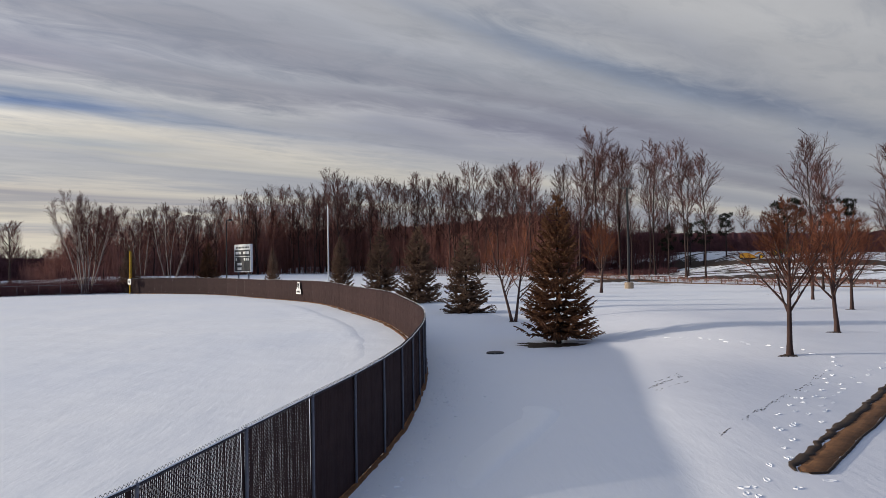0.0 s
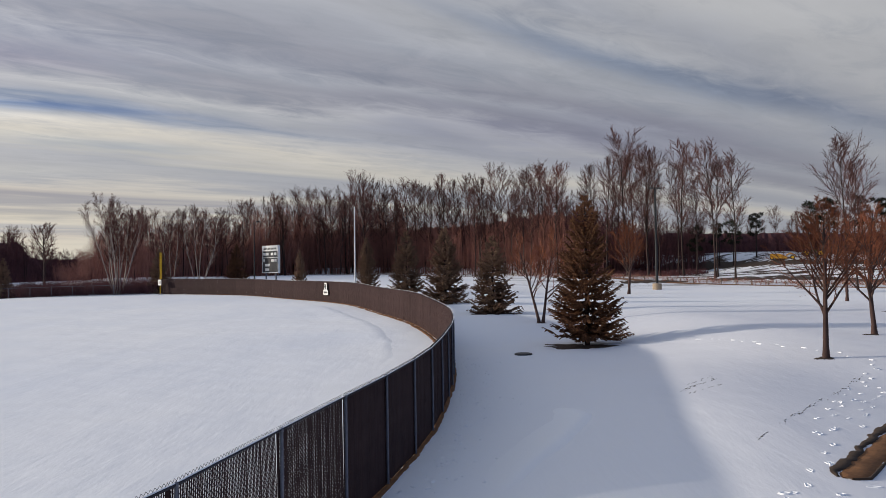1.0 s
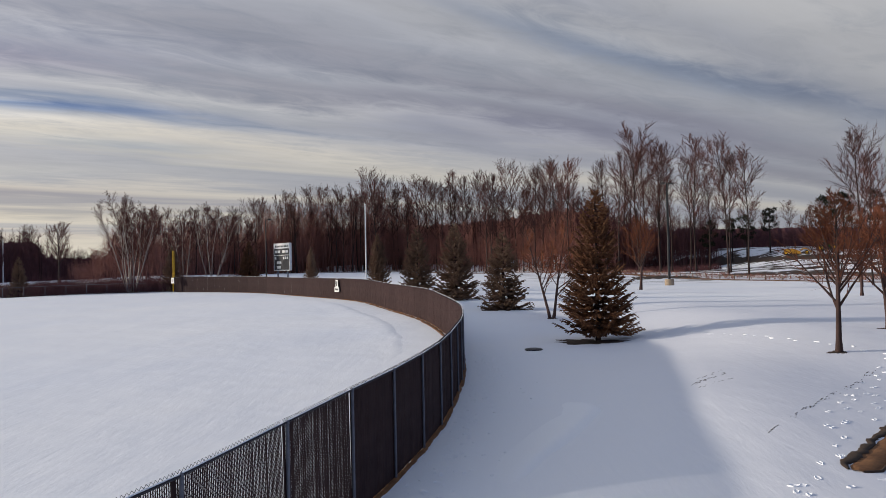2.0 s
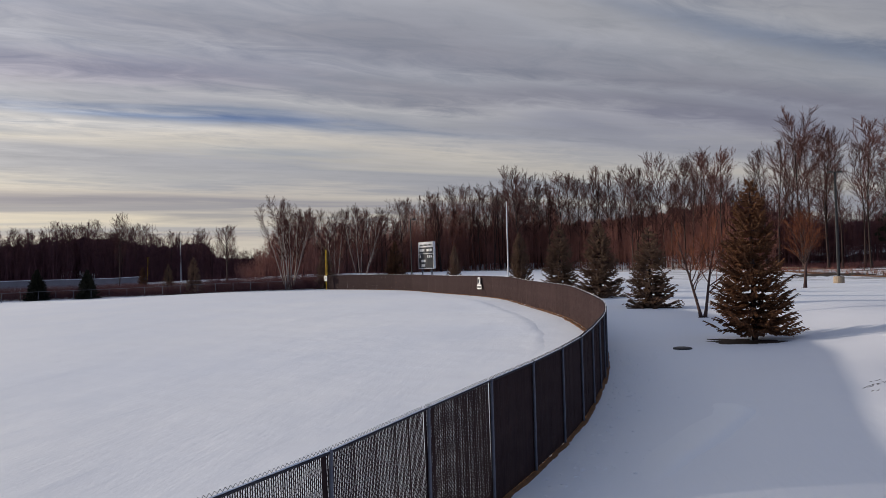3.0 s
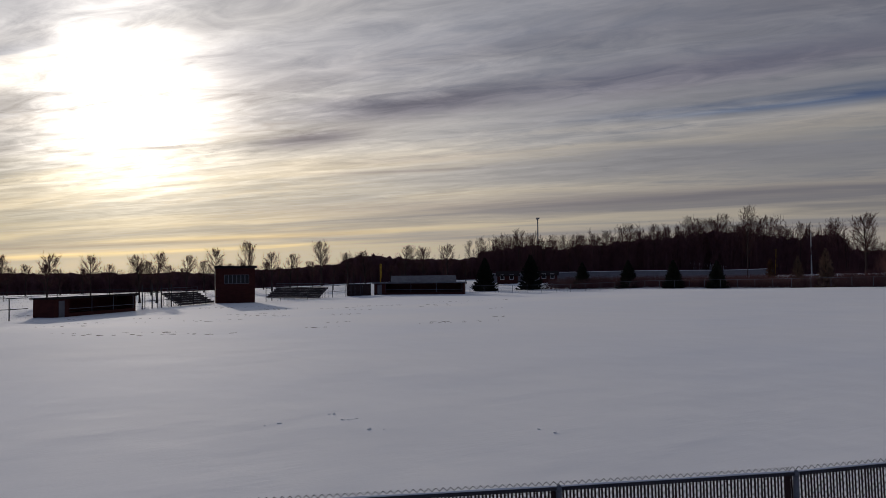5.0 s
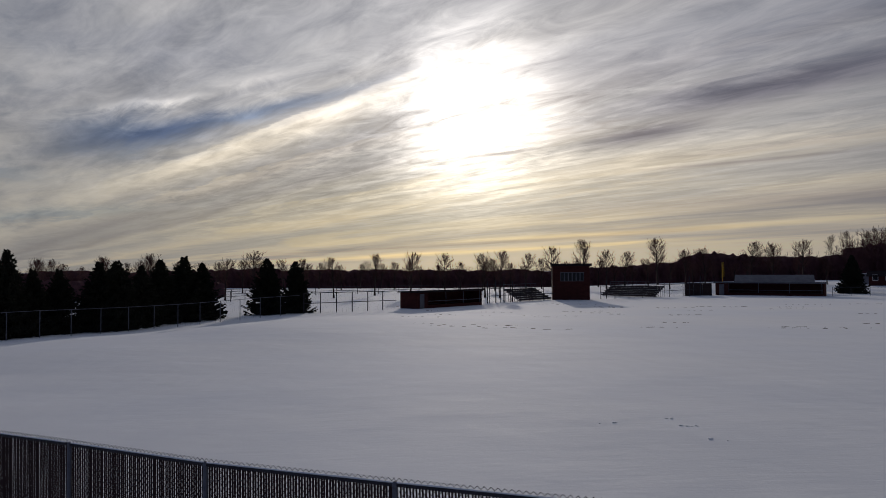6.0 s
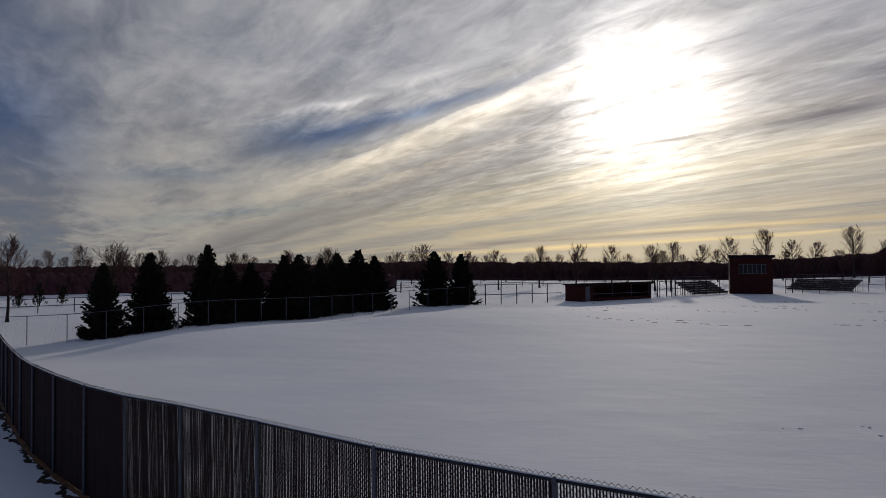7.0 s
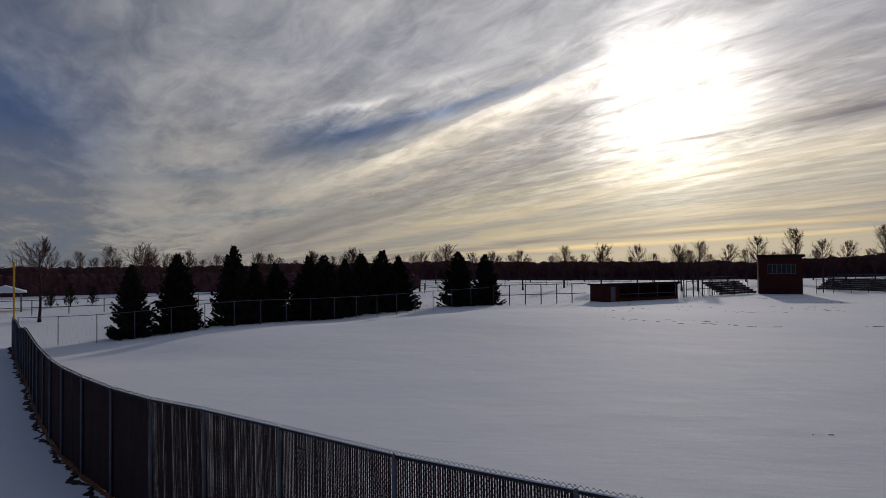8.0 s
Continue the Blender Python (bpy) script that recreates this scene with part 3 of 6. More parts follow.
def build_fence():
    line = smooth_line(FENCE_LINE)
    k0 = min(range(len(line)), key=lambda k: (line[k] - Vector((-2.09, 15.63))).length)
    lead = sum((line[k + 1] - line[k]).length for k in range(k0)) % POST_GAP
    posts = spaced(line, POST_GAP, lead)
    fence = thing("outfield_fence", "tall chain-link outfield fence with dark brown privacy slats", "fence")
    post_geo = Geo()
    post_geo.tube((0, 0, -0.3), (0, 0, FENCE_H - 0.01), 0.030, 0.030, 8)
    post_geo.path([(0, 0, FENCE_H - 0.06), (0, 0, FENCE_H - 0.02), (0, 0, FENCE_H + 0.008)], [0.034, 0.034, 0.012], 8, True)
    for z in (0.3, 0.9, 1.5, 2.1):
        post_geo.tube((0, 0, z), (0, 0, z + 0.022), 0.033, 0.033, 8)
    post_me = post_geo.mesh("post", STEEL, True)
    rail = Geo()
    rail.tube((-0.02, 0, FENCE_H - 0.03), (POST_GAP + 0.02, 0, FENCE_H - 0.03), 0.021, 0.021, 7)
    rail_me = rail.mesh("top_rail", BACKLIT_STEEL, True)
    cap = Geo()
    cap.path([(0.0, 0.004, FENCE_H - 0.012), (0.5, 0.004, FENCE_H - 0.009), (1.2, 0.004, FENCE_H - 0.011), (1.9, 0.004, FENCE_H - 0.008), (POST_GAP, 0.004, FENCE_H - 0.012)],
             [0.011, 0.013, 0.011, 0.014, 0.011], 6)
    cap_me = cap.mesh("snow_cap", SNOW_CAP, True)
    net_me = wire_net(POST_GAP, FENCE_H - 0.05, DIAMOND).mesh("wire_fabric", WIRE)
    far_net = Geo()
    for i in range(17):
        x = (i + 0.5) * DIAMOND * 2
        far_net.path([(x - 0.02, 0.01, FENCE_H - 0.05), (x, 0.01, FENCE_H + 0.02), (x + 0.02, 0.01, FENCE_H - 0.05)], [0.004] * 3, 3)
    far_net_me = far_net.mesh("wire_fabric", WIRE)
    slat_me = slat_geo(FENCE_H - 0.07, DIAMOND * 0.255).mesh("slat", SLAT)

    def slat_panel(half, thick):
        g = Geo()
        for i in range(68):
            x = (i + 0.5) * DIAMOND / 2 + random.uniform(-0.0035, 0.0035)
            z = 0.03 + 0.012 * math.sin(i * 2.7)
            g.box((-DIAMOND * half, -thick, z), (DIAMOND * half, thick, z + FENCE_H - 0.06), Matrix.Translation((x, 0, 0)) @ Matrix.Rotation(random.uniform(-0.14, 0.14), 4, "Z"))
        g.box((-0.034, -0.011, 0.03), (0.034, -0.006, FENCE_H - 0.03))
        return g.mesh("slat_panel", SLAT)

    tight_me, loose_me, ajar_me = slat_panel(0.236, 0.0025), slat_panel(0.150, 0.0022), slat_panel(0.176, 0.0022)
    for a, b in zip(posts, posts[1:]):
        m = standing(a, b)
        up = Matrix.Translation(m.translation)
        p = part("post", post_me, None, fence)
        p.matrix_basis = up
        near = -1.5 < a.y < 7.5
        for name, me in (("top_rail", rail_me), ("snow_cap", cap_me)):
            part(name, me, None, fence).matrix_basis = m
        if -17 < a.y < 26:
            tagged(part("wire_fabric", net_me, None, fence), kind="stuff").matrix_basis = m @ Matrix.Translation((0, 0.045, 0))
        else:
            tagged(part("wire_fabric", far_net_me, None, fence), kind="stuff").matrix_basis = m @ Matrix.Translation((0, 0.045, 0))
        if near:
            end = Geo()
            end.box((-0.034, -0.011, 0.03), (0.034, -0.006, FENCE_H - 0.03))
            part("end_slat", end, SLAT, fence).matrix_basis = m @ Matrix.Translation((0, 0.045, 0))
            for i in range(68):
                s = part("slat", slat_me, None, fence)
                s.matrix_basis = m @ Matrix.Translation(((i + 0.5) * DIAMOND / 2 + random.uniform(-0.003, 0.003), 0.045, 0.04 + random.uniform(-0.012, 0.012))) @ Euler(
                    (0, random.uniform(-0.001, 0.001), random.uniform(-0.12, 0.12))).to_matrix().to_4x4()
        else:
            s = part("slat_panel", loose_me if 7.4 < a.y < 10.2 else ajar_me if -11 < a.y < 13 else tight_me, None, fence)
            tagged(s, kind="stuff")
            s.matrix_basis = m @ Matrix.Translation((0, 0.045, 0))
    part("post", post_me, None, fence).matrix_basis = Matrix.Translation((posts[-1].x, posts[-1].y, gz(posts[-1].x, posts[-1].y)))


build_fence()

# ---- trees ----


def bough(geo, rng, start, way, length, r, seg, sides, lift, wander):
    """One bent, tapering branch; returns its points and directions."""
    p, d = Vector(start), Vector(way).normalized()
    pts, ways = [p.copy()], [d.copy()]
    for i in range(seg):
        d = (d + Vector((rng.uniform(-wander, wander), rng.uniform(-wander, wander), lift + rng.uniform(-wander, wander) * 0.5))).normalized()
        p = p + d * (length / seg)
        pts.append(p.copy())
        ways.append(d.copy())
    geo.path(pts, [r * (1 - 0.75 * i / seg) for i in range(seg + 1)], sides)
    return pts, ways


def along(pts, ways, t):
    k = min(int(t * (len(pts) - 1)), len(pts) - 2)
    f = t * (len(pts) - 1) - k
    return pts[k].lerp(pts[k + 1], f), ways[k]


def aside(rng, way, angle):
    """A direction that leaves way by angle (radians), at a random turn."""
    o = way.orthogonal().normalized()
    o = Matrix.Rotation(rng.uniform(0, 2 * math.pi), 3, way) @ o
    return (way * math.cos(angle) + o * math.sin(angle)).normalized()


def crown_on(trunk, crown, rng, pts, ways, height, r0, fork, spread, limbs, subs, twigs, open_angle, lift, fine, oval=False, bulge=0.8):
    for i in range(limbs):
        share = (i + rng.uniform(0.1, 0.9)) / limbs
        t = fork + (0.97 - fork) * share
        start, way = along(pts, ways, t)
        if oval:
            reach = height * spread * (0.22 + 0.78 * math.sin(math.pi * (0.12 + 0.82 * share) ** bulge)) * rng.uniform(0.7, 1.15)
            d = aside(rng, way, open_angle * (1.15 - 0.5 * share) * rng.uniform(0.8, 1.2))
        else:
            reach = height * spread * (1.12 - t) * rng.uniform(0.8, 1.15)
            d = aside(rng, way, open_angle * rng.uniform(0.8, 1.25))
        lp, lw = bough(trunk, rng, start, d, reach, r0 * 0.5 * (1.15 - t), 5, 4, lift, 0.09)
        for j in range(subs):
            u = 0.22 + 0.76 * (j + rng.random()) / subs
            s2, w2 = along(lp, lw, u)
            l2 = reach * (1.05 - u * 0.6) * rng.uniform(0.35, 0.6)
            bp, bw = bough(crown, rng, s2, aside(rng, w2, rng.uniform(0.5, 0.9)), l2, fine * 2.4, 3, 3, lift * 0.9, 0.15)
            for k in range(twigs):
                q = 0.15 + 0.83 * (k + rng.random()) / twigs
                s3, w3 = along(bp, bw, q)
                l3 = l2 * rng.uniform(0.3, 0.55)
                e = s3 + aside(rng, w3, rng.uniform(0.35, 0.8)) * l3 + Vector((0, 0, lift * l3))
                crown.spike(s3, e, fine * 0.8)


def bare_tree(rng, height, r0, fork=0.35, spread=0.34, limbs=13, subs=6, twigs=6, open_angle=0.75, lift=0.16, fine=0.014, stems=1, lean=0.0, oval=False, bulge=0.8):
    trunk, crown = Geo(), Geo()
    for s in range(stems):
        h = height * (1 if s == 0 else rng.uniform(0.75, 1.0))
        a = rng.uniform(0, 2 * math.pi)
        way = Vector((math.cos(a) * lean, math.sin(a) * lean, 1))
        p, d = Vector((math.cos(a) * r0, math.sin(a) * r0, -0.25)) if stems > 1 else Vector((0, 0, -0.25)), way.normalized()
        pts, ways = [p.copy()], [d.copy()]
        seg = 9
        for i in range(seg):
            d = (d + Vector((rng.uniform(-0.05, 0.05), rng.uniform(-0.05, 0.05), 0.03))).normalized()
            p = p + d * (h * 0.97 / seg)
            pts.append(p.copy())
            ways.append(d.copy())
        radii = [r0 * (1.35 if i == 0 else 1.0) * (1 - 0.9 * (i / seg) ** 0.9) + 0.008 for i in range(seg + 1)]
        trunk.path(pts, radii, 7)
        n = limbs if stems == 1 else max(int(limbs / stems) + 2, 4)
        crown_on(trunk, crown, rng, pts, ways, h, r0, fork, spread, n, subs, twigs, open_angle, lift, fine, oval, bulge)
    return trunk, crown


def spot(x, y, turn=0.0, scale=1.0, sink=0.0):
    return Matrix.Translation((x, y, gz(x, y) - sink)) @ Matrix.Rotation(turn, 4, "Z") @ Matrix.Diagonal((scale, scale, scale, 1))


def polar(az, dist):
    a = radians(az)
    return -dist * math.sin(a), dist * math.cos(a)


rng = random.Random(11)
wood_kinds = []
for f, sp, oa, li, st, ln in ((0.36, 0.30, 0.62, 0.08, 1, 0), (0.32, 0.25, 0.55, 0.09, 1, 0), (0.36, 0.22, 0.52, 0.08, 2, 0.08), (0.34, 0.34, 0.72, 0.08, 1, 0),
                              (0.40, 0.20, 0.55, 0.08, 3, 0.10), (0.44, 0.25, 0.66, 0.08, 1, 0)):
    wood_kinds.append(bare_tree(rng, 18.8, 0.14, f, sp, 28, 9, 10, oa, li, 0.016, stems=st, lean=ln, oval=True, bulge=1.0))
wood_meshes = [(g[0].mesh("trunk", BARK, True), g[1].mesh("crown", TWIG)) for g in wood_kinds]
park_kinds = [bare_tree(rng, 20, 0.46, f, 0.38, 30, 10, 10, 0.9, 0.12, 0.026, oval=True) for f in (0.34, 0.28, 0.38)]
park_meshes = [(g[0].mesh("trunk", BARK, True), g[1].mesh("crown", TWIG)) for g in park_kinds]


def birch_clump(rng, stems, lean):
    """Pale stems that fan out from one foot, each with short side branches and a tufted top."""
    trunk, crown = Geo(), Geo()
    for s in range(stems):
        a = 2 * math.pi * (s + rng.uniform(0.2, 0.8)) / stems
        tip = lean * rng.uniform(0.25, 1.0)
        p, d = Vector((math.cos(a) * 0.4, math.sin(a) * 0.4, -0.25)), Vector((math.cos(a) * tip, math.sin(a) * tip, 1)).normalized()
        h = 14 * rng.uniform(0.78, 1.0) * (1 - 0.15 * tip)
        pts, ways = bough(trunk, rng, p, d, h, 0.075, 10, 6, 0.03, 0.10)
        for i in range(30):
            t = 0.34 + 0.64 * (i + rng.random()) / 30
            start, way = along(pts, ways, t)
            l = rng.uniform(1.1, 2.4) * (1.2 - 0.7 * t)
            bp, bw = bough(trunk if l > 1.5 else crown, rng, start, aside(rng, way, rng.uniform(0.45, 0.8)), l, 0.022, 3, 3, 0.14, 0.12)
            for k in range(14):
                q, w = along(bp, bw, 0.25 + 0.74 * rng.random())
                e = q + aside(rng, w, rng.uniform(0.3, 0.9)) * rng.uniform(0.35, 0.8)
                crown.spike(q, e, 0.013)
                if t > 0.6:
                    m = q.lerp(e, 0.7)
                    crown.spike(m, m + aside(rng, w, 0.8) * 0.35, 0.02)
    return trunk, crown


birch_meshes = []
for n, ln in ((14, 0.42), (5, 0.28)):
    g = birch_clump(rng, n, ln)
    birch_meshes.append((g[0].mesh("trunk", BIRCH, True), g[1].mesh("crown", TWIG)))


def plant(name, meshes, label, group, m):
    t = thing(name, label, "tree", m, group)
    part("trunk", meshes[0], None, t)
    part("crown", meshes[1], None, t)
    return t


# skyline of the wood: azimuth in degrees, height of the crowns over the horizon in degrees
SKYLINE = [(33, 1.2), (30, 1.3), (28.8, 3.2), (27.8, 5.0), (25.6, 5.6), (23.7, 4.5), (21.3, 5.6), (18.8, 5.2), (15.9, 6.4), (12, 6.8), (8.4, 7.6), (6.1, 7.0), (1.9, 8.0),
           (-1.8, 8.3), (-4.1, 8.7), (-7.3, 8.8), (-10, 8.4), (-12.7, 10.4), (-14.9, 9.6), (-16.8, 9.7), (-19.1, 9.6)]
FAR_SKYLINE = [(81, 1.4), (76, 1.4), (70, 1.5), (63, 1.7), (59.8, 2.6), (57, 3.2), (53.2, 2.8), (50.4, 3.2), (46.7, 3.6), (43.5, 4.1), (39.4, 4.3), (36.7, 3.6), (33.3, 3.6), (32.6, 2.0), (30, 1.7), (28, 1.8)]


def skyline(table, az):
    pts = sorted(table)
    return float(np.interp(az, [p[0] for p in pts], [p[1] for p in pts]))


def tall(az, dist, table, share):
    x, y = polar(az, dist)
    return x, y, (4.7 + dist * math.tan(radians(skyline(table, az))) - gz(x, y)) * share


def past_road(az, extra):
    """Distance of the far side of the road at an azimuth, and some more."""
    return float(np.interp(az, (-30, -24, -14.5, -6.7, 0, 6.8, 13, 20, 25), (118, 138, 160, 189, 215, 252, 258, 235, 170))) + extra


az = -20.5
while az < 26:
    dist = past_road(az, rng.uniform(9, 48))
    x, y, h = tall(az, dist, SKYLINE, rng.choice((1.0, 0.98, 0.93, 0.86, 0.75)))
    plant("forest_tree", rng.choice(wood_meshes), "tall bare forest tree with upswept grey-brown branches", "trees of the wood", spot(x, y, rng.uniform(0, 6), h / 20))
    az += rng.uniform(0.35, 0.75) if az > -9 else rng.uniform(0.7, 1.5)
# stand-alone tall trees beyond the park lawn and by the field corner
for az, el, dist, kind in ((-12.6, 10.5, 186, 3), (-14.2, 9.3, 180, 0), (-16.8, 9.9, 174, 1), (-19.1, 9.8, 166, 5), (-27.7, 9.3, 112, 0), (-28.4, 7.6, 118, 0), (-32.3, 8.3, 115, 1),
                           (-33.6, 7.5, 112, 4), (8.4, 7.9, 255, 3), (39.4, 4.8, 180, 1), (56.6, 3.5, 215, 2), (59.8, 2.7, 235, 0), (60.6, 2.5, 235, 5), (55.4, 3.3, 225, 4)):
    x, y = polar(az, dist)
    h = 4.7 + dist * math.tan(radians(el)) - gz(x, y)
    plant("forest_tree", wood_meshes[kind], "tall stand-alone bare tree with an open crown", "tall trees round the park", spot(x, y, rng.uniform(0, 6), h / 20))
for az, el, dist, kind in ((27.0, 6.2, 127, 0), (21.3, 5.4, 132, 1), (23.4, 4.4, 134, 1)):
    x, y = polar(az, dist)
    h = 4.7 + dist * math.tan(radians(el)) - gz(x, y)
    plant("birch_clump", birch_meshes[kind], "pale many-stemmed bare birch clump behind the outfield corner", "birch clumps", spot(x, y, rng.uniform(0, 6), h / 14))
az = 28.5
while az < 58.5:
    dist = rng.uniform(225, 275)
    x, y, h = tall(az, dist, FAR_SKYLINE, rng.choice((1.0, 0.95, 0.88, 0.8)))
    plant("forest_tree", rng.choice(wood_meshes), "bare tree of the dark wood past the far fields", "trees of the far wood", spot(x, y, rng.uniform(0, 6), h / 20))
    az += rng.uniform(0.35, 0.7)
for az, el in ((31.7, 3.4), (62.5, 1.9), (64.5, 1.7), (66, 1.9), (69.2, 1.5), (70.6, 1.4), (72.7, 2.3), (75.2, 1.3), (76.6, 1.4), (78.4, 2.2), (80.9, 1.7), (83, 1.2), (85.1, 1.4), (86.3, 1.2), (89.6, 1.15), (92.4, 1.3),
               (95.3, 1.2), (98.6, 0.9), (101, 0.8), (104.8, 1.3), (107, 0.8), (112.4, 1.1), (115.6, 0.9), (119.8, 0.8), (122, 0.7), (125.2, 1.0), (127.5, 0.8), (130.2, 1.3), (132.5, 0.9)):
    dist = rng.uniform(124, 150) if 84 < az < 116 else rng.uniform(165, 215)
    x, y = polar(az, dist)
    h = 4.5 + dist * math.tan(radians(el)) - gz(x, y)
    plant("park_tree", rng.choice(park_meshes), "bare round-crowned tree in the snowy far park", "far park trees", spot(x, y, rng.uniform(0, 6), h / 20))


az = 61.0
while az < 136:
    dist = rng.uniform(170, 215)
    x, y = polar(az, dist)
    h = 4.5 + dist * math.tan(radians(rng.uniform(0.25, 0.85))) - gz(x, y)
    plant("park_tree", rng.choice(park_meshes), "bare tree among others in the snowy far park", "far park trees", spot(x, y, rng.uniform(0, 6), h / 20))
    az += rng.uniform(0.8, 1.9)


def saplings(name, label, count, az_lo, az_hi, d_lo, d_hi, table, share, material, seed, thick=1.0, low=0.55, clear=0.08, road=False):
    """Dense young growth as one body."""
    r = random.Random(seed)
    base = []
    for k in range(7):
        g = Geo()
        for q in range(4):
            p0 = Vector((r.uniform(-1.2, 1.2), r.uniform(-1.2, 1.2), -0.2))
            top = p0 + Vector((r.uniform(-1.5, 1.5), r.uniform(-1.5, 1.5), r.uniform(6.5, 10.2)))
            g.tube(p0, top, 0.04 * thick, 0.014 * thick, 3)
            for i in range(12):
                t = r.uniform(clear, 0.97)
                s = p0.lerp(top, t)
                a = r.uniform(0, 6.28)
                l = r.uniform(1.0, 2.7) * (1.15 - 0.6 * t)
                e = s + Vector((math.cos(a) * l * 0.8, math.sin(a) * l * 0.8, l * r.uniform(0.2, 0.9)))
                g.spike(s, e, 0.024 * thick)
                for b in (1.1, -1.0):
                    m = s.lerp(e, r.uniform(0.3, 0.7))
                    g.spike(m, m + Vector((math.cos(a + b) * l * 0.45, math.sin(a + b) * l * 0.45, l * r.uniform(0.1, 0.5))), 0.018 * thick)
        base.append((np.array([tuple(v) for v in g.v]), g.f))
    V, F, n = [], [], 0
    for c in range(count):
        az, dist = r.uniform(az_lo, az_hi), r.uniform(d_lo, d_hi)
        dist = past_road(az, dist) if road else dist
        x, y = polar(az, dist)
        z = gz(x, y)
        h = (4.7 + dist * math.tan(radians(skyline(table, az))) - z) * share * r.uniform(low, 1.05)
        v, f = base[c % 7]
        a = r.uniform(0, 6.28)
        k = h / 10
        w = 0.5 + 0.5 * k
        V.append(np.column_stack([(v[:, 0] * math.cos(a) - v[:, 1] * math.sin(a)) * w + x, (v[:, 0] * math.sin(a) + v[:, 1] * math.cos(a)) * w + y, v[:, 2] * k + z]))
        F += [tuple(i + n for i in face) for face in f]
        n += len(v)
    me = bpy.data.meshes.new(name)
    me.from_pydata(np.concatenate(V).tolist(), [], F)
    me.materials.append(material)
    tagged(new(name, me), label, "undergrowth", kind="stuff")


saplings("undergrowth", "bare russet saplings under the trees past the road", 430, -10.5, 6, 14, 75, SKYLINE, 0.52, BRUSH, 5, 1.5, clear=0.26, road=True)
saplings("undergrowth", "dense bare russet saplings filling the wood", 580, 5, 31, 12, 60, SKYLINE, 0.80, BRUSH, 15, 1.5, clear=0.2, road=True)
saplings("far_undergrowth", "dense dark saplings of the far wood", 520, 28, 60, 225, 262, FAR_SKYLINE, 1.0, BELT, 6, 1.8, clear=0.25)


def belt(name, label, az_lo, az_hi, reach, deep, table, share, seed, road=False, material=BELT):
    """A continuous dark mass of bare distant woods, ragged along its top."""
    r = random.Random(seed)
    V, F = [], []
    n = int((az_hi - az_lo) / 0.22)
    levels = ((0.0, 0.0), (0.02, 0.3), (0.06, 0.6), (0.11, 0.85), (0.16, 1.0), (0.3, 0.1))
    swell = 0.0
    for i in range(n + 1):
        az = az_lo + (az_hi - az_lo) * i / n
        dist = past_road(az, reach) if road else reach
        swell = swell * 0.8 + r.uniform(-0.035, 0.035)
        for k, (back, up) in enumerate(levels):
            d = dist + deep * (back + (r.uniform(-0.03, 0.03) if k else 0))
            x, y = polar(az, d)
            z = gz(x, y)
            h = (4.6 + dist * math.tan(radians(skyline(table, az))) - z) * share * (1 + swell)
            V.append((x, y, z - 0.4 if k == 0 else z + h * (up + r.uniform(-0.05, 0.05))))
    m = len(levels)
    for i in range(n):
        F += [(i * m + k, i * m + k + 1, (i + 1) * m + k + 1, (i + 1) * m + k) for k in range(m - 1)]
    me = bpy.data.meshes.new(name)
    me.from_pydata(V, [], F)
    me.materials.append(material)
    tagged(new(name, me), label, "woods", kind="stuff")


LOW_SKY = [(56, 1.2), (62, 1.0), (66.5, 1.05), (68, 1.3), (70, 1.25), (71.5, 0.7), (75, 0.3), (80, 0.1), (86, 0.05), (100, 0.12), (106, 0.2), (120, 0.0), (130, -0.1), (150, 0.0)]
belt("far_tree_belt", "low dark belt of bare woods along the horizon", 54, 152, 236, 30, LOW_SKY, 0.95, 91)
belt("wood_mass", "dense brown inside of the bare wood", -9.5, 27.5, 50, 20, SKYLINE, 0.42, 94, road=True, material=BRUSH)
belt("far_wood_mass", "dark dense inside of the far bare wood", 27, 60, 248, 30, FAR_SKYLINE, 0.66, 92)
saplings("hedgerow", "bare saplings along the far horizon", 700, 56, 150, 232, 240, LOW_SKY, 1.14, BELT, 7, 2.0, 0.8, clear=0.4)
belt("park_hedge", "dark hedge and thicket along the far side of the park", 107, 150, 150, 20, [(104, -1.2), (110, -0.7), (118, -0.5), (135, -0.6), (150, -0.6)], 0.95, 95)
NE_SKY = [(-40, 2.2), (-30, 2.2), (-26, 2.3), (-18, 2.5), (-8, 2.8)]
belt("hill_wood_mass", "dark bare wood on the rise behind the building site", -42, -8, 236, 25, NE_SKY, 0.86, 93)
saplings("hill_wood", "bare saplings on the rise behind the building site", 420, -40, -9, 228, 255, NE_SKY, 1.08, BELT, 8, 1.7, clear=0.3)
NE_TALL = [(-24, 3.0), (-17, 4.2), (-8, 5.2)]
saplings("rise_saplings", "slim bare trees on the near side of the rise", 200, -18.5, -8, 205, 232, NE_TALL, 1.0, BELT, 28, 1.5, 0.5, clear=0.3)
saplings("corner_thicket", "bare thicket behind the outfield corner", 300, 19, 33, 126, 162, FAR_SKYLINE, 0.40, BELT, 18, 1.1, 0.4)
az = -39
while az < -20:
    dist = rng.uniform(222, 250)
    x, y = polar(az, dist)
    h = 4.7 + dist * math.tan(radians(rng.uniform(3.2, 4.5))) - gz(x, y)
    plant("forest_tree", rng.choice(wood_meshes), "bare tree on the rise behind the building site", "trees on the rise", spot(x, y, rng.uniform(0, 6), h / 20))
    az += rng.uniform(0.5, 1.0)

# ---- spruces ----


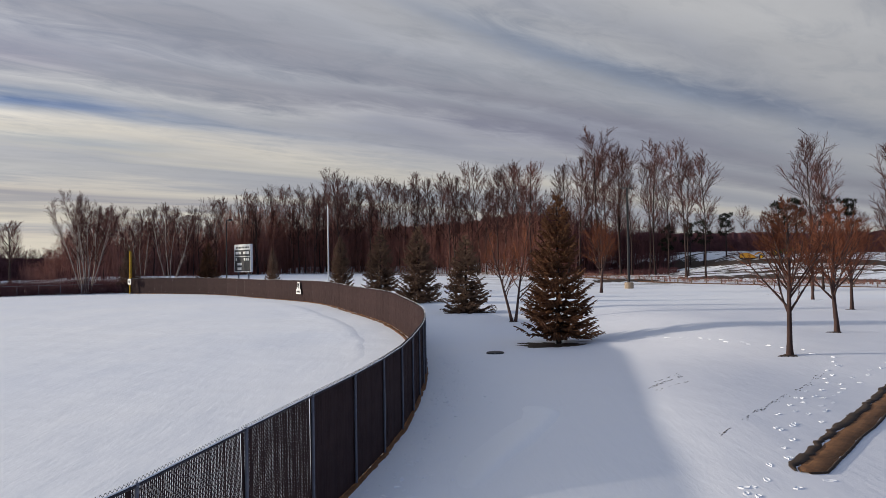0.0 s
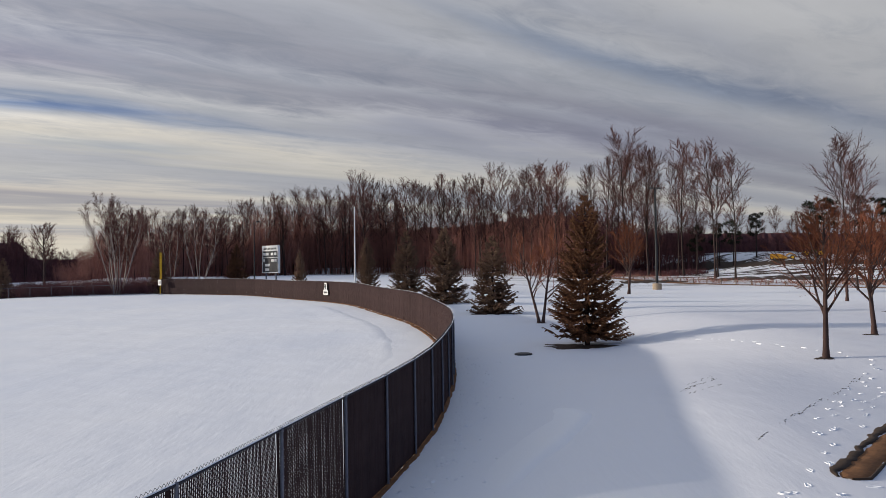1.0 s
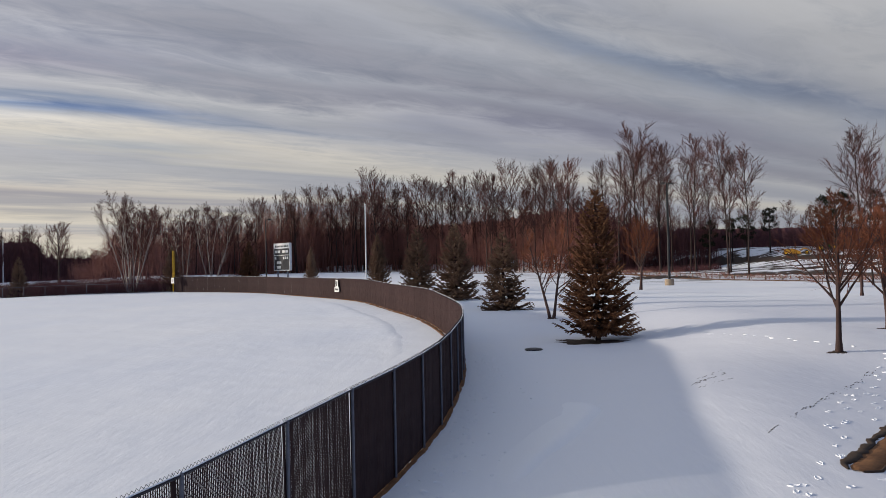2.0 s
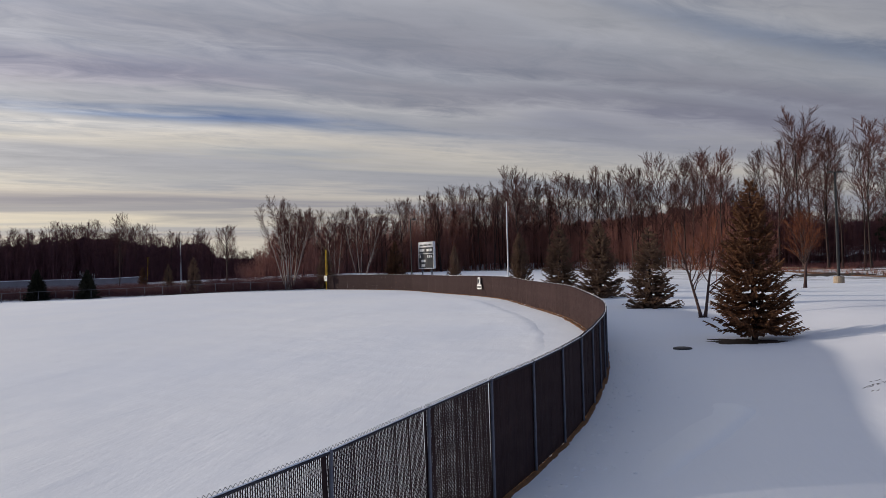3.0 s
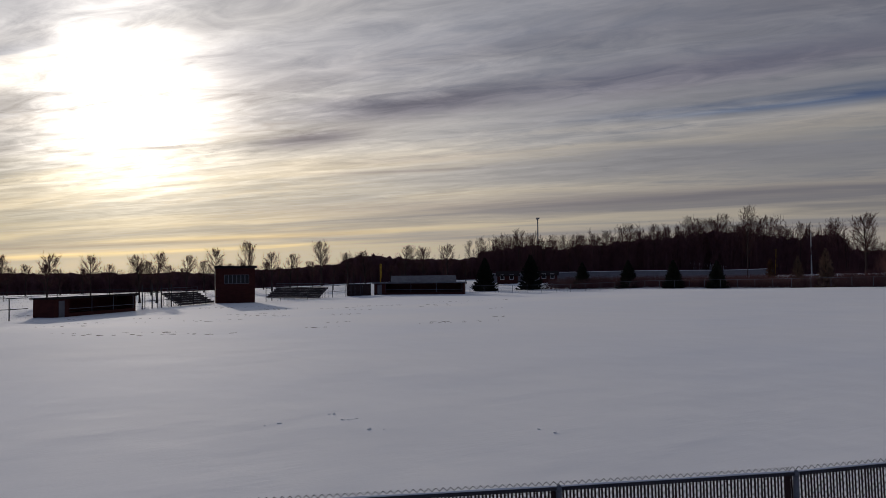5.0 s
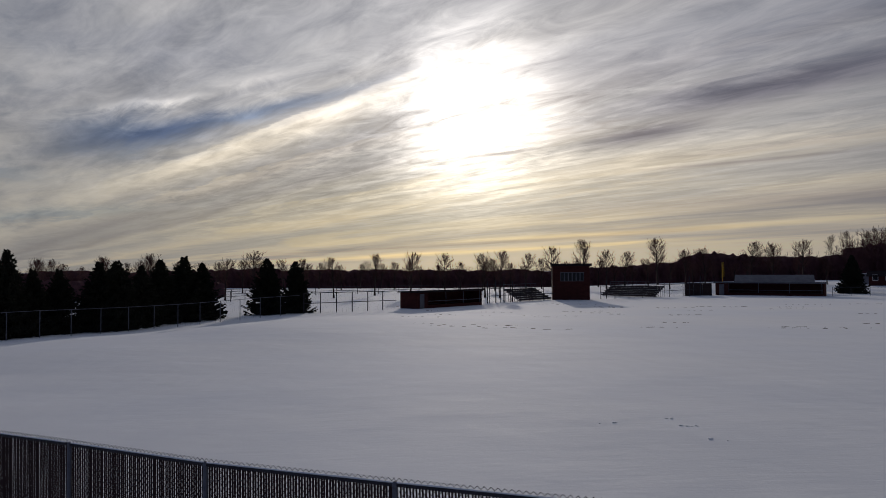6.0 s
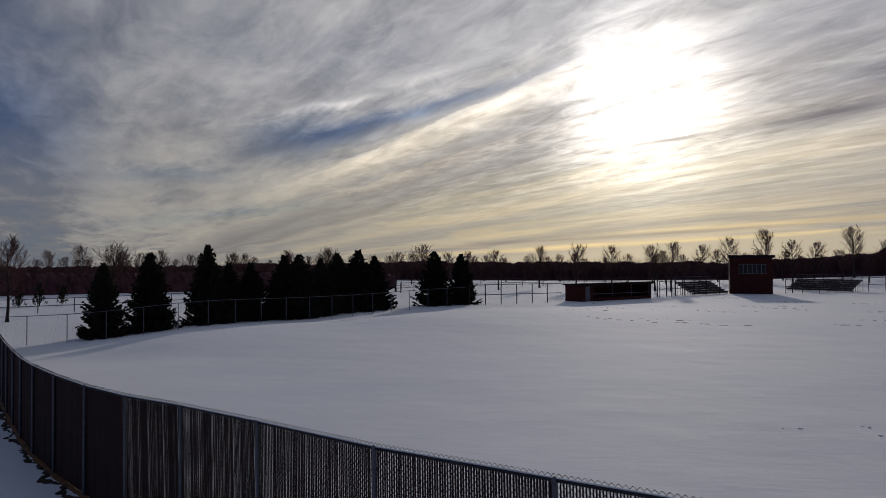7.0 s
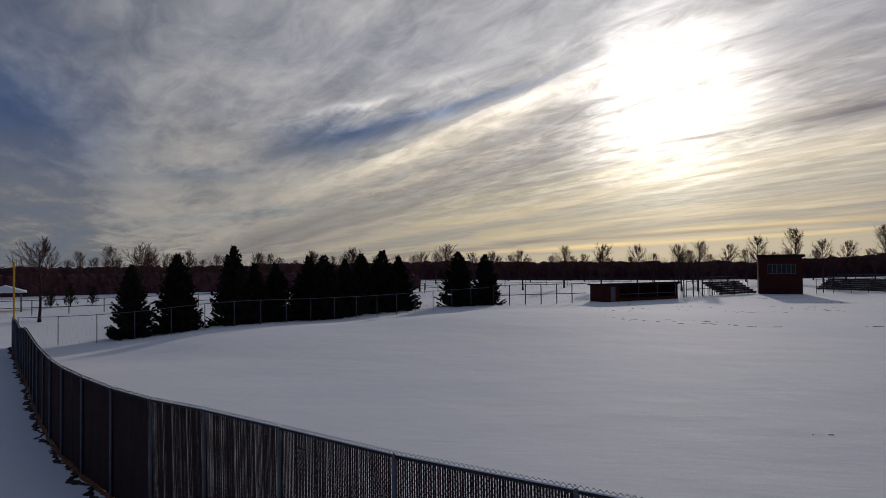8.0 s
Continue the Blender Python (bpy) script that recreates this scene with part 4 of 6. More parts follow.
def spruce(rng, h, reach, whorls, per, step, sprig, bare=0.04, power=0.8, full=0.2, jitter=0.5):
    trunk, crown = Geo(), Geo()
    trunk.path([(0, 0, -0.2), (0, 0, h * 0.3), (0, 0, h * 0.7), (0, 0, h * 0.98)], [0.022 * h, 0.016 * h, 0.009 * h, 0.002 * h], 7)
    for i in range(whorls):
        t = bare + (0.985 - bare) * i / (whorls - 1)
        for j in range(max(3, int(per * (1.1 - 0.55 * t)))):
            z = h * (t + rng.uniform(-jitter, jitter) / whorls)
            a = rng.uniform(0, 2 * math.pi)
            length = max(reach * (1 - t) ** power * rng.uniform(0.72, 1.12), 0.16)
            rise = -0.28 + 0.85 * t + rng.uniform(-0.12, 0.12)
            out = Vector((math.cos(a), math.sin(a), 0))
            side = Vector((-math.sin(a), math.cos(a), 0))
            pts = []
            for k in range(4):
                q = k / 3
                pts.append(Vector((0, 0, z)) + out * (length * q) + Vector((0, 0, length * (rise * q + 0.22 * q * q - 0.12 * math.sin(q * 3.1)))))
            trunk.path(pts, [0.012 + 0.006 * length, 0.012, 0.009, 0.004], 3)
            n = max(int(length / step), 2)
            for k in range(n):
                q = 0.12 + 0.88 * (k + rng.random() * 0.8) / n
                m = min(int(q * 3), 2)
                s = pts[m].lerp(pts[m + 1], q * 3 - m)
                l = sprig * (1.25 - 0.65 * q) * rng.uniform(0.7, 1.25) * min(1.0, 0.5 + length / 1.6)
                for w in (-1, 1):
                    e = s + (out * 0.65 + side * w * 0.75 + Vector((0, 0, rng.uniform(-0.38, 0.12)))) * l
                    crown.spindle(s, e, l * full)
                    if rng.random() < 0.6:
                        mid = s.lerp(e, 0.5)
                        crown.spindle(mid, mid + (out * 0.9 + Vector((0, 0, rng.uniform(-0.6, 0.1))) + side * rng.uniform(-0.3, 0.3)) * l * 0.7, l * full * 0.75)
            crown.spindle(pts[2], pts[3] + out * sprig * 0.4 + Vector((0, 0, 0.05)), sprig * 0.16)
    crown.spindle((0, 0, h * 0.93), (0, 0, h), 0.05)
    return trunk, crown


def spruce_kind(seed, h, reach, whorls, per, step, sprig, needles, power=0.8, full=0.2, jitter=0.5, bare=0.04):
    g = spruce(random.Random(seed), h, reach, whorls, per, step, sprig, bare, power, full, jitter)
    return g[0].mesh("trunk", BARK, True), g[1].mesh("crown", needles), h


near_spruce = spruce_kind(3, 8.5, 2.8, 20, 20, 0.12, 0.36, NEEDLE_GOLD, 0.72, 0.17, 0.2, 0.10)
row_spruce = [spruce_kind(s, 8.0, 2.85, 24, 15, 0.22, 0.44, NEEDLE_BROWN, 0.78, 0.2) for s in (4, 9)]
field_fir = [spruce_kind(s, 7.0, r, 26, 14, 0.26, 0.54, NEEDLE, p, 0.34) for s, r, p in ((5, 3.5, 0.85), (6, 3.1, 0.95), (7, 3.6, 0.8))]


def plant_spruce(kind, x, y, h, label, group, wide=1.0):
    k = h / kind[2]
    t = thing("spruce", label, "tree", spot(x, y, rng.uniform(0, 6), 1.0) @ Matrix.Diagonal((k * wide, k * wide, k, 1)), group)
    part("trunk", kind[0], None, t)
    part("crown", kind[1], None, t)


plant_spruce(near_spruce, 6.49, 40.5, 8.5, "bronze-tinged spruce with layered drooping boughs in snow", "spruces behind the fence", 0.88)
for x, y, h, k, w in ((1.96, 63.9, 6.9, 0, 1.02), (-2.82, 77.8, 8.2, 1, 1.0), (-8.3, 91.7, 8.5, 0, 0.95), (-15.3, 104.0, 8.3, 1, 0.8), (-31.2, 128.0, 7.2, 0, 0.7)):
    plant_spruce(row_spruce[k], x, y, h, "dull brownish-green spruce in the row behind the fence", "spruces behind the fence", w)
gold_spruce = spruce_kind(12, 8.0, 2.9, 22, 15, 0.22, 0.44, NEEDLE_GOLD, 0.8, 0.22)
plant_spruce(gold_spruce, -38.6, 115.2, 7.9, "small bronze-tinged spruce behind the far end of the fence", "spruces behind the fence", 0.95)
plant_spruce(row_spruce[1], -52.0, 116.0, 7.4, "small dark spruce behind the far foul pole", "spruces behind the fence", 0.9)
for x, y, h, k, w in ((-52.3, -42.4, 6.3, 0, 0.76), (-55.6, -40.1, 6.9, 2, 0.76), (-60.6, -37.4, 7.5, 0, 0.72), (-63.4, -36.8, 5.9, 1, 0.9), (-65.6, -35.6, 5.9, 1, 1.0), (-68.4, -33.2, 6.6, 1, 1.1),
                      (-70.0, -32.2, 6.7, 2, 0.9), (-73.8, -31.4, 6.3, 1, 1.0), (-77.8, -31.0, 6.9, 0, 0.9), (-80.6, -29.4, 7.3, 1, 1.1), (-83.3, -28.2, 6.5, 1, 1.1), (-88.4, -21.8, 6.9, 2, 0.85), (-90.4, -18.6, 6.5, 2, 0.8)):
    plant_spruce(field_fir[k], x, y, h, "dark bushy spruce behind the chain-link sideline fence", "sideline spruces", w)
for az, dist, h, kind in ((34.2, 133, 6.4, row_spruce[0]), (36.0, 136, 5.4, row_spruce[1]), (37.8, 150, 5.4, gold_spruce)):
    x, y = polar(az, dist)
    plant_spruce(kind, x, y, h, "spruce among the brush past the far sideline", "far sideline spruces", 0.8)
for x, y, h in ((-137.6, 81.2, 7.4), (-135.3, 92.1, 7.9), (-124.8, 98.8, 5.7), (-111.1, 99.8, 5.7), (-99.1, 100.2, 5.3), (-90.7, 102.5, 5.0)):
    plant_spruce(field_fir[1], x, y, h, "dark spruce along the far sideline", "far sideline spruces", 1.0)

# ---- park trees on the lawn ----
crab = bare_tree(random.Random(21), 8, 0.15, 0.27, 0.58, 34, 9, 14, 0.62, 0.09, 0.009)
crab_b = bare_tree(random.Random(22), 8, 0.155, 0.25, 0.62, 34, 9, 14, 0.66, 0.08, 0.009)
crab_m = [(g[0].mesh("trunk", BARK_WARM, True), g[1].mesh("crown", TWIG_RED)) for g in (crab, crab_b)]
for x, y, h, k in ((13.6, 28.0, 6.4, 0), (19.2, 34.6, 6.4, 1), (29.6, 51.2, 6.9, 0), (40.6, 61.6, 7.6, 1), (37.6, 71.8, 7.9, 0)):
    plant("lawn_tree", crab_m[k], "young bare tree with a dense russet crown on the lawn", "lawn trees", spot(x, y, rng.uniform(0, 6), h / 8))
fork_tree = bare_tree(random.Random(23), 8, 0.12, 0.25, 0.5, 26, 8, 9, 0.7, 0.08, 0.011, stems=2, lean=0.28)
plant("lawn_tree", [fork_tree[0].mesh("trunk", BARK_WARM, True), fork_tree[1].mesh("crown", TWIG_RED)], "forked bare tree with a russet crown behind the spruce", "lawn trees", spot(5.28, 54.1, 1.2, 1.0))
plant("lawn_tree", crab_m[1], "bare leaning lawn tree with a fine twiggy crown", "lawn trees", spot(22.8, 102, 2.0, 1.35))
round_tree = bare_tree(random.Random(25), 8, 0.17, 0.33, 0.46, 26, 10, 9, 0.95, 0.15, 0.013, oval=True)
round_m = [round_tree[0].mesh("trunk", BARK, True), round_tree[1].mesh("crown", TWIG)]
plant("lawn_tree", round_m, "bare round-crowned tree beyond the field corner", "lawn trees", spot(-61, -61, 0.6, 1.02))
plant("lawn_tree", round_m, "bare round-crowned tree in the snowy park", "lawn trees", spot(-78, -62, 2.6, 1.0))


def pine(seed):
    """A pine with a bare trunk and clumped needle crown."""
    r = random.Random(seed)
    trunk, crown = Geo(), Geo()
    trunk.path([(0, 0, -0.3), (0.1, 0, 6), (0, 0.1, 11.5)], [0.22, 0.16, 0.05], 6)
    for i in range(26):
        z = r.uniform(5.5, 11.8)
        a, l = r.uniform(0, 6.28), r.uniform(0.8, 2.8) * (1.25 - 0.06 * z)
        c = Vector((math.cos(a) * l, math.sin(a) * l, z + 0.3))
        trunk.tube((0, 0, z - 0.4), c, 0.05, 0.02, 3)
        for k in range(34):
            d = Vector((r.gauss(0, 1), r.gauss(0, 1), r.gauss(0.2, 0.6))).normalized()
            crown.spindle(c + d * 0.1, c + d * r.uniform(0.5, 1.0), 0.09)
    return trunk.mesh("trunk", BARK, True), crown.mesh("crown", NEEDLE)


pines = [pine(61), pine(62)]
for i, (az, dist, k) in enumerate(((-17.8, 205, 0.95), (-19.4, 212, 0.9), (-20.4, 208, 0.92), (-22.0, 214, 0.92), (-25.6, 206, 1.05), (-26.8, 210, 1.1), (-28.6, 204, 1.1), (-30.0, 208, 1.05))):
    x, y = polar(az, dist)
    plant("pine_tree", pines[i % 2], "dark pine with a clumped crown on the rise", "pines on the rise", spot(x, y, rng.uniform(0, 6), k * 1.12))


def shrub(seed):
    r = random.Random(seed)
    trunk, crown = Geo(), Geo()
    trunk.path([(0, 0, -0.1), (0, 0, 0.6), (0.1, 0, 1.6)], [0.07, 0.05, 0.02], 5)
    for k in range(260):
        z = r.uniform(0.1, 2.0)
        w = 0.55 * (1 - z / 2.3) + 0.1
        a = r.uniform(0, 6.28)
        p = Vector((math.cos(a) * w * r.random() + 0.12 * z, math.sin(a) * w * r.random(), z))
        crown.spindle(p, p + Vector((math.cos(a) * 0.2, math.sin(a) * 0.2, r.uniform(0.05, 0.3))), 0.05)
    return trunk.mesh("trunk", BARK), crown.mesh("crown", NEEDLE)


shrub_m = shrub(71)
for x, y, k in ((-81.6, -79.6, 1.35), (-85.0, -79.4, 1.55), (-88.4, -78.6, 1.3), (-91.6, -75.0, 1.2)):
    plant("evergreen_shrub", shrub_m, "small leaning dark evergreen shrub in the snow", "park shrubs", spot(x, y, rng.uniform(0, 6), k))

# ---- ground cover and small relief ----


def blob_patch(name, label, cat, x, y, rx, ry, material, turn=0.0, lift=0.02, seed=0, kind="structure"):
    """A low ragged patch lying on the snow."""
    r = random.Random(seed)
    g = Geo()
    n = 40
    rag = [1 + 0.18 * math.sin(3 * k * 2 * math.pi / n + seed) + 0.1 * math.sin(7 * k * 2 * math.pi / n + 2 * seed) + r.uniform(-0.16, 0.16) for k in range(n)]
    c, s = math.cos(turn), math.sin(turn)
    for ring, (share, up) in enumerate(((1.0, -0.02), (0.93, lift), (0.5, lift * 1.4))):
        for k in range(n):
            w = 2 * math.pi * k / n
            px, py = rx * share * rag[k] * math.cos(w), ry * share * rag[k] * math.sin(w)
            X, Y = x + px * c - py * s, y + px * s + py * c
            g.v.append(Vector((X, Y, gz(X, Y) + up)))
    for q in range(2):
        g.f += [(q * n + k, q * n + (k + 1) % n, (q + 1) * n + (k + 1) % n, (q + 1) * n + k) for k in range(n)]
    g.f.append(tuple(2 * n + k for k in range(n)))
    return solo(name, g, material, label, cat, kind=kind)


blob_patch("bare_soil", "bare brown soil ring under the bronze spruce", "soil", 5.8, 39.8, 1.9, 1.3, SOIL, -0.4, 0.012, 1)
blob_patch("bare_soil", "bare brown soil ring under a spruce", "soil", 1.6, 63.5, 1.9, 1.3, SOIL, 0.0, 0.012, 2)
for i, (x, y) in enumerate(((13.5, 27.95), (18.95, 34.4), (29.5, 51.1), (5.2, 54.0), (22.6, 101.8))):
    blob_patch("bare_soil", "small melted soil ring round a lawn tree", "soil", x, y, 0.36, 0.24, SOIL, 0.2, 0.02, 5 + i)


def ribbon(name, label, cat, line, left, right, material, seed=0, lift=0.02, rag=0.06, kind="structure", crown=0.0, taper=0, tip=0.0):
    """A ragged strip along a line, from left to right of it, lying on the ground."""
    r = random.Random(seed)
    g = Geo()
    n = len(line)
    for i, p in enumerate(line):
        d = (line[min(i + 1, n - 1)] - line[max(i - 1, 0)]).normalized()
        side = Vector((d.y, -d.x))
        w1 = noise.noise((p.x * 0.9, p.y * 0.9, seed)) + 0.55 * noise.noise((p.x * 3.7, p.y * 3.7, seed)) + r.uniform(-0.2, 0.2)
        w2 = noise.noise((p.x * 0.9, p.y * 0.9, seed + 9)) + 0.55 * noise.noise((p.x * 3.7, p.y * 3.7, seed + 9)) + r.uniform(-0.2, 0.2)
        a, b = left + rag * w1, right + rag * w2
        if i < taper:
            f, mid = ((i + 1) / (taper + 1)) ** 0.6, tip
            a, b = mid + (a - mid) * f, mid + (b - mid) * f
        for q, up in ((0.0, -0.03), (0.12, lift), (0.5, lift + crown), (0.88, lift), (1.0, -0.03)):
            c = p + side * (a + (b - a) * q)
            g.v.append(Vector((c.x, c.y, gz(c.x, c.y) + up)))
    for i in range(n - 1):
        for q in range(4):
            k = i * 5 + q
            g.f.append((k, k + 1, k + 6, k + 5))
    return solo(name, g, material, label, cat, kind=kind, smooth=True)


def drift(name, label, line, left, right, high, seed):
    """A low drift of snow along a line, steeper towards its right side."""
    g = Geo()
    n = len(line)
    shape = ((0.0, -0.03), (0.12, 0.03), (0.3, 0.26), (0.5, 0.6), (0.68, 0.92), (0.78, 1.0), (0.86, 0.75), (0.94, 0.25), (1.0, -0.03))
    for i, p in enumerate(line):
        d = (line[min(i + 1, n - 1)] - line[max(i - 1, 0)]).normalized()
        side = Vector((d.y, -d.x))
        fade = math.sin(math.pi * min(max((i + 0.5) / n, 0), 1)) ** 0.5
        wob = 0.25 * noise.noise((p.x * 0.35, p.y * 0.35, seed)) + 0.08 * noise.noise((p.x * 1.5, p.y * 1.5, seed))
        for q, up in shape:
            c = p + side * ((left + (right - left) * q) * (0.4 + 0.6 * fade) + wob)
            g.v.append(Vector((c.x, c.y, gz(c.x, c.y) + up * high * fade - 0.03 * (1 - fade) + (0.004 if 0 < q < 1 else 0))))
    m = len(shape)
    for i in range(n - 1):
        g.f += [(i * m + q, i * m + q + 1, (i + 1) * m + q + 1, (i + 1) * m + q) for q in range(m - 1)]
    return solo(name, g, SNOW_CAP, label, "snow", kind="structure", smooth=True)


fence_dense = [p for k, p in enumerate(smooth_line(FENCE_LINE)) if k % 2 == 0]
ribbon("grass_strip", "strip of dry brown grass along the foot of the fence", "grass", fence_dense, -0.10, 0.09, TURF, 3, 0.03, 0.07, crown=0.015)
ribbon("grass_strip", "ragged dark turf melted out beside the fence", "grass", [p for p in fence_dense if p.y < 3], 0.05, 0.20, SOIL, 13, 0.025, 0.30)
warning = [p for p in fence_dense if p.y > 22]
ribbon("grass_strip", "thin dry grass showing along the inside of the fence", "grass", warning, -0.45, -0.12, TURF, 4, 0.02, 0.16)

# ragged bank of melted turf on the lawn
bank = [Vector(p) + Vector((0.35, -0.1)) for p in ((6.07, 12.96), (6.63, 13.61), (7.41, 14.53), (8.3, 15.62), (9.44, 16.91), (10.78, 18.56), (12.27, 20.45), (13.75, 22.27), (14.95, 23.58), (16.16, 24.84), (17.59, 26.33))]
bank = smooth_line(bank, 0.07)
ribbon("bare_bank", "bare bank of brown dead turf between snow edges", "turf", bank, -0.27, 0.26, TURF, 6, 0.02, 0.05, crown=0.0, taper=4, tip=-0.07)
ribbon("bank_edge", "dark wet soil edge where the snow has slumped", "soil", bank, -0.42, -0.20, SOIL, 7, 0.035, 0.15, taper=4, tip=-0.07)
ribbon("bank_edge", "narrow dark soil edge of the bank", "soil", bank, 0.24, 0.29, SOIL, 8, 0.04, 0.03, taper=4, tip=-0.07)

# low wind-drift ridge in the fence's shade
ridge = smooth_line([Vector(p) for p in ((0.37, 14.1), (1.02, 15.79), (1.73, 17.27), (2.43, 18.61), (2.84, 19.71), (2.73, 20.68), (2.32, 21.6))], 0.2)
drift("snow_ridge", "low soft wind drift across the shaded snow", ridge, -1.1, 0.35, 0.065, 9)

# soft crease in the snow along the inside of the far fence
crease = smooth_line([Vector(p) for p in ((-23, 86.2), (-14.6, 69.6), (-9.2, 55.7), (-6.1, 45.0), (-4.9, 38.0), (-4.5, 31.9))], 0.4)
drift("snow_crease", "soft drifted crease in the snow along the fence", crease[::-1], -2.2, 0.9, 0.04, 10)

# manhole on the lawn
g = Geo()
g.path([(0, 0, -0.05), (0, 0, 0.05), (0, 0, 0.07), (0, 0, 0.075)], [0.46, 0.46, 0.43, 0.40], 20, True)
manhole = thing("manhole", "dark iron manhole cover in bare snow", "manhole", Matrix.Translation((2.54, 36.6, gz(2.54, 36.6))))
part("frame", g, BLACK, manhole)
g = Geo()
g.path([(0, 0, 0.07), (0, 0, 0.085)], [0.36, 0.35], 20, True)
part("cover", g, BLACK, manhole)


def lump(g, r, x, y, z, sx, sy, h, a):
    """One low irregular mound."""
    k, n = len(g.v), 9
    wob = [r.uniform(0.75, 1.25) for _ in range(n)]
    for share, up in ((1.0, -0.012), (0.7, h), (0.42, 0.12 * h)):
        for j in range(n):
            t = 2 * math.pi * j / n
            px, py = sx * share * wob[j] * math.cos(t), sy * share * wob[j] * math.sin(t)
            g.v.append(Vector((x + px * math.cos(a) - py * math.sin(a), y + px * math.sin(a) + py * math.cos(a), z + up)))
    for q in range(2):
        g.f += [(k + q * n + j, k + q * n + (j + 1) % n, k + (q + 1) * n + (j + 1) % n, k + (q + 1) * n + j) for j in range(n)]
    g.f.append(tuple(k + 2 * n + j for j in range(n)))


def footprints():
    """Trodden snow: rimmed prints in trails over the lawn."""
    r = random.Random(31)
    g = Geo()
    trails = [[(5.17, 11.77), (5.59, 12.52), (7.02, 14.95), (7.71, 16.41), (10.17, 20.22), (14.4, 26.2), (14.7, 27.7), (14.0, 30.17), (13.37, 31.5), (12.84, 34.1), (11.7, 37.5)],
              [(8.12, 16.35), (9.41, 18.03), (12.29, 22.08), (14.72, 24.78), (16.6, 26.2)],
              [(5.08, 12.01), (6.23, 12.23), (7.52, 12.27), (8.63, 12.63)]]
    for trail in trails:
        pts = spaced(smooth_line([Vector(p) for p in trail], 0.05), 0.8)
        for i, p in enumerate(pts):
            d = (pts[min(i + 1, len(pts) - 1)] - pts[max(i - 1, 0)]).normalized()
            side = Vector((d.y, -d.x)) * (0.13 if i % 2 else -0.13)
            c = p + side + Vector((r.uniform(-0.08, 0.08), r.uniform(-0.08, 0.08)))
            z = gz(c.x, c.y)
            a = math.atan2(d.y, d.x) + r.uniform(-0.3, 0.3)
            for q in range(1 + (i % 3 == 0)):
                lump(g, r, c.x + r.uniform(-0.1, 0.1), c.y + r.uniform(-0.1, 0.1), z, r.uniform(0.09, 0.17), r.uniform(0.05, 0.09), r.uniform(0.008, 0.022), a)
    # pitted snow in the lee of the fence
    lee = [p for p in smooth_line(FENCE_LINE, 0.1) if 11 < p.y < 36]
    for i in range(260):
        p = r.choice(lee)
        x, y = p.x + 0.35 + abs(r.gauss(0, 0.75)), p.y + r.uniform(-0.2, 0.2)
        lump(g, r, x, y, gz(x, y), r.uniform(0.04, 0.10), r.uniform(0.03, 0.06), r.uniform(0.006, 0.014), r.uniform(0, 3))
    solo("footprints", g, SNOW_CAP, "trails of deep rimmed footprints across the snow", "footprints", kind="stuff")


footprints()


def crumbs(name, label, spots_at, size, material, seed, flat=0.35, cat="debris", heading=None):
    """Scattered low lumps as one body."""
    r = random.Random(seed)
    g = Geo()
    for i, (x, y) in enumerate(spots_at):
        z = gz(x, y)
        s = size * r.uniform(0.5, 1.4)
        k = len(g.v)
        n = 7
        sx, sy, a = s * r.uniform(0.7, 2.2), s * r.uniform(0.5, 1.0), r.uniform(0, 3.1)
        if heading:
            sx, a = s * r.uniform(3.0, 8.0), heading[i] + r.uniform(-0.12, 0.12)
        for share, up in ((1.0, -0.01), (0.75, s * flat)):
            for j in range(n):
                t = 2 * math.pi * j / n
                px, py = sx * share * math.cos(t) * r.uniform(0.8, 1.2), sy * share * math.sin(t) * r.uniform(0.8, 1.2)
                g.v.append(Vector((x + px * math.cos(a) - py * math.sin(a), y + px * math.sin(a) + py * math.cos(a), z + up)))
        g.f += [(k + j, k + (j + 1) % n, k + n + (j + 1) % n, k + n + j) for j in range(n)]
        g.f.append(tuple(k + n + j for j in range(n)))
    solo(name, g, material, label, cat, kind="stuff")


# turf scuffs on the lawn and the infield
r = random.Random(40)
scuff, lie = [], []
for (x0, y0), (x1, y1), n in (((6.9, 16.74), (13.2, 24.9), 60), ((5.92, 15.55), (6.44, 16.16), 6), ((6.04, 21.6), (8.38, 24.49), 22), ((6.19, 21.17), (7.9, 23.05), 12), ((6.49, 22.49), (8.1, 24.61), 10)):
    for i in range(n):
        t = r.random()
        scuff.append((x0 + (x1 - x0) * t + r.uniform(-0.05, 0.05), y0 + (y1 - y0) * t + r.uniform(-0.1, 0.1)))
        lie.append(math.atan2(y1 - y0, x1 - x0))
crumbs("turf_scuffs", "short lines of turf poking through thin snow", scuff, 0.019, SOIL, 41, 0.2, "turf", lie)
bare = []
for i in range(38):
    a, d = r.uniform(58, 97), r.uniform(58, 112)
    x, y = polar(a, d)
    bare += [(x + k * r.uniform(0.25, 0.5), y + k * r.uniform(0.5, 0.9)) for k in range(r.randint(2, 7))]
crumbs("infield_patches", "thin bare streaks of infield soil in the snow", bare, 0.19, SOIL, 42, 0.06, "soil")
marks = [(x + r.uniform(-0.4, 0.4), y + r.uniform(-0.3, 0.3)) for x, y in ((-21.1, 6.7), (-19.9, 7.1), (-18.3, 7.3), (-15.7, 11.1), (-20.5, 4.8), (-20.2, 7.0)) for _ in range(2)]
crumbs("snow_lumps", "small snow lumps and prints near the fence", marks, 0.06, SNOW_CAP, 43, 0.4, "snow")

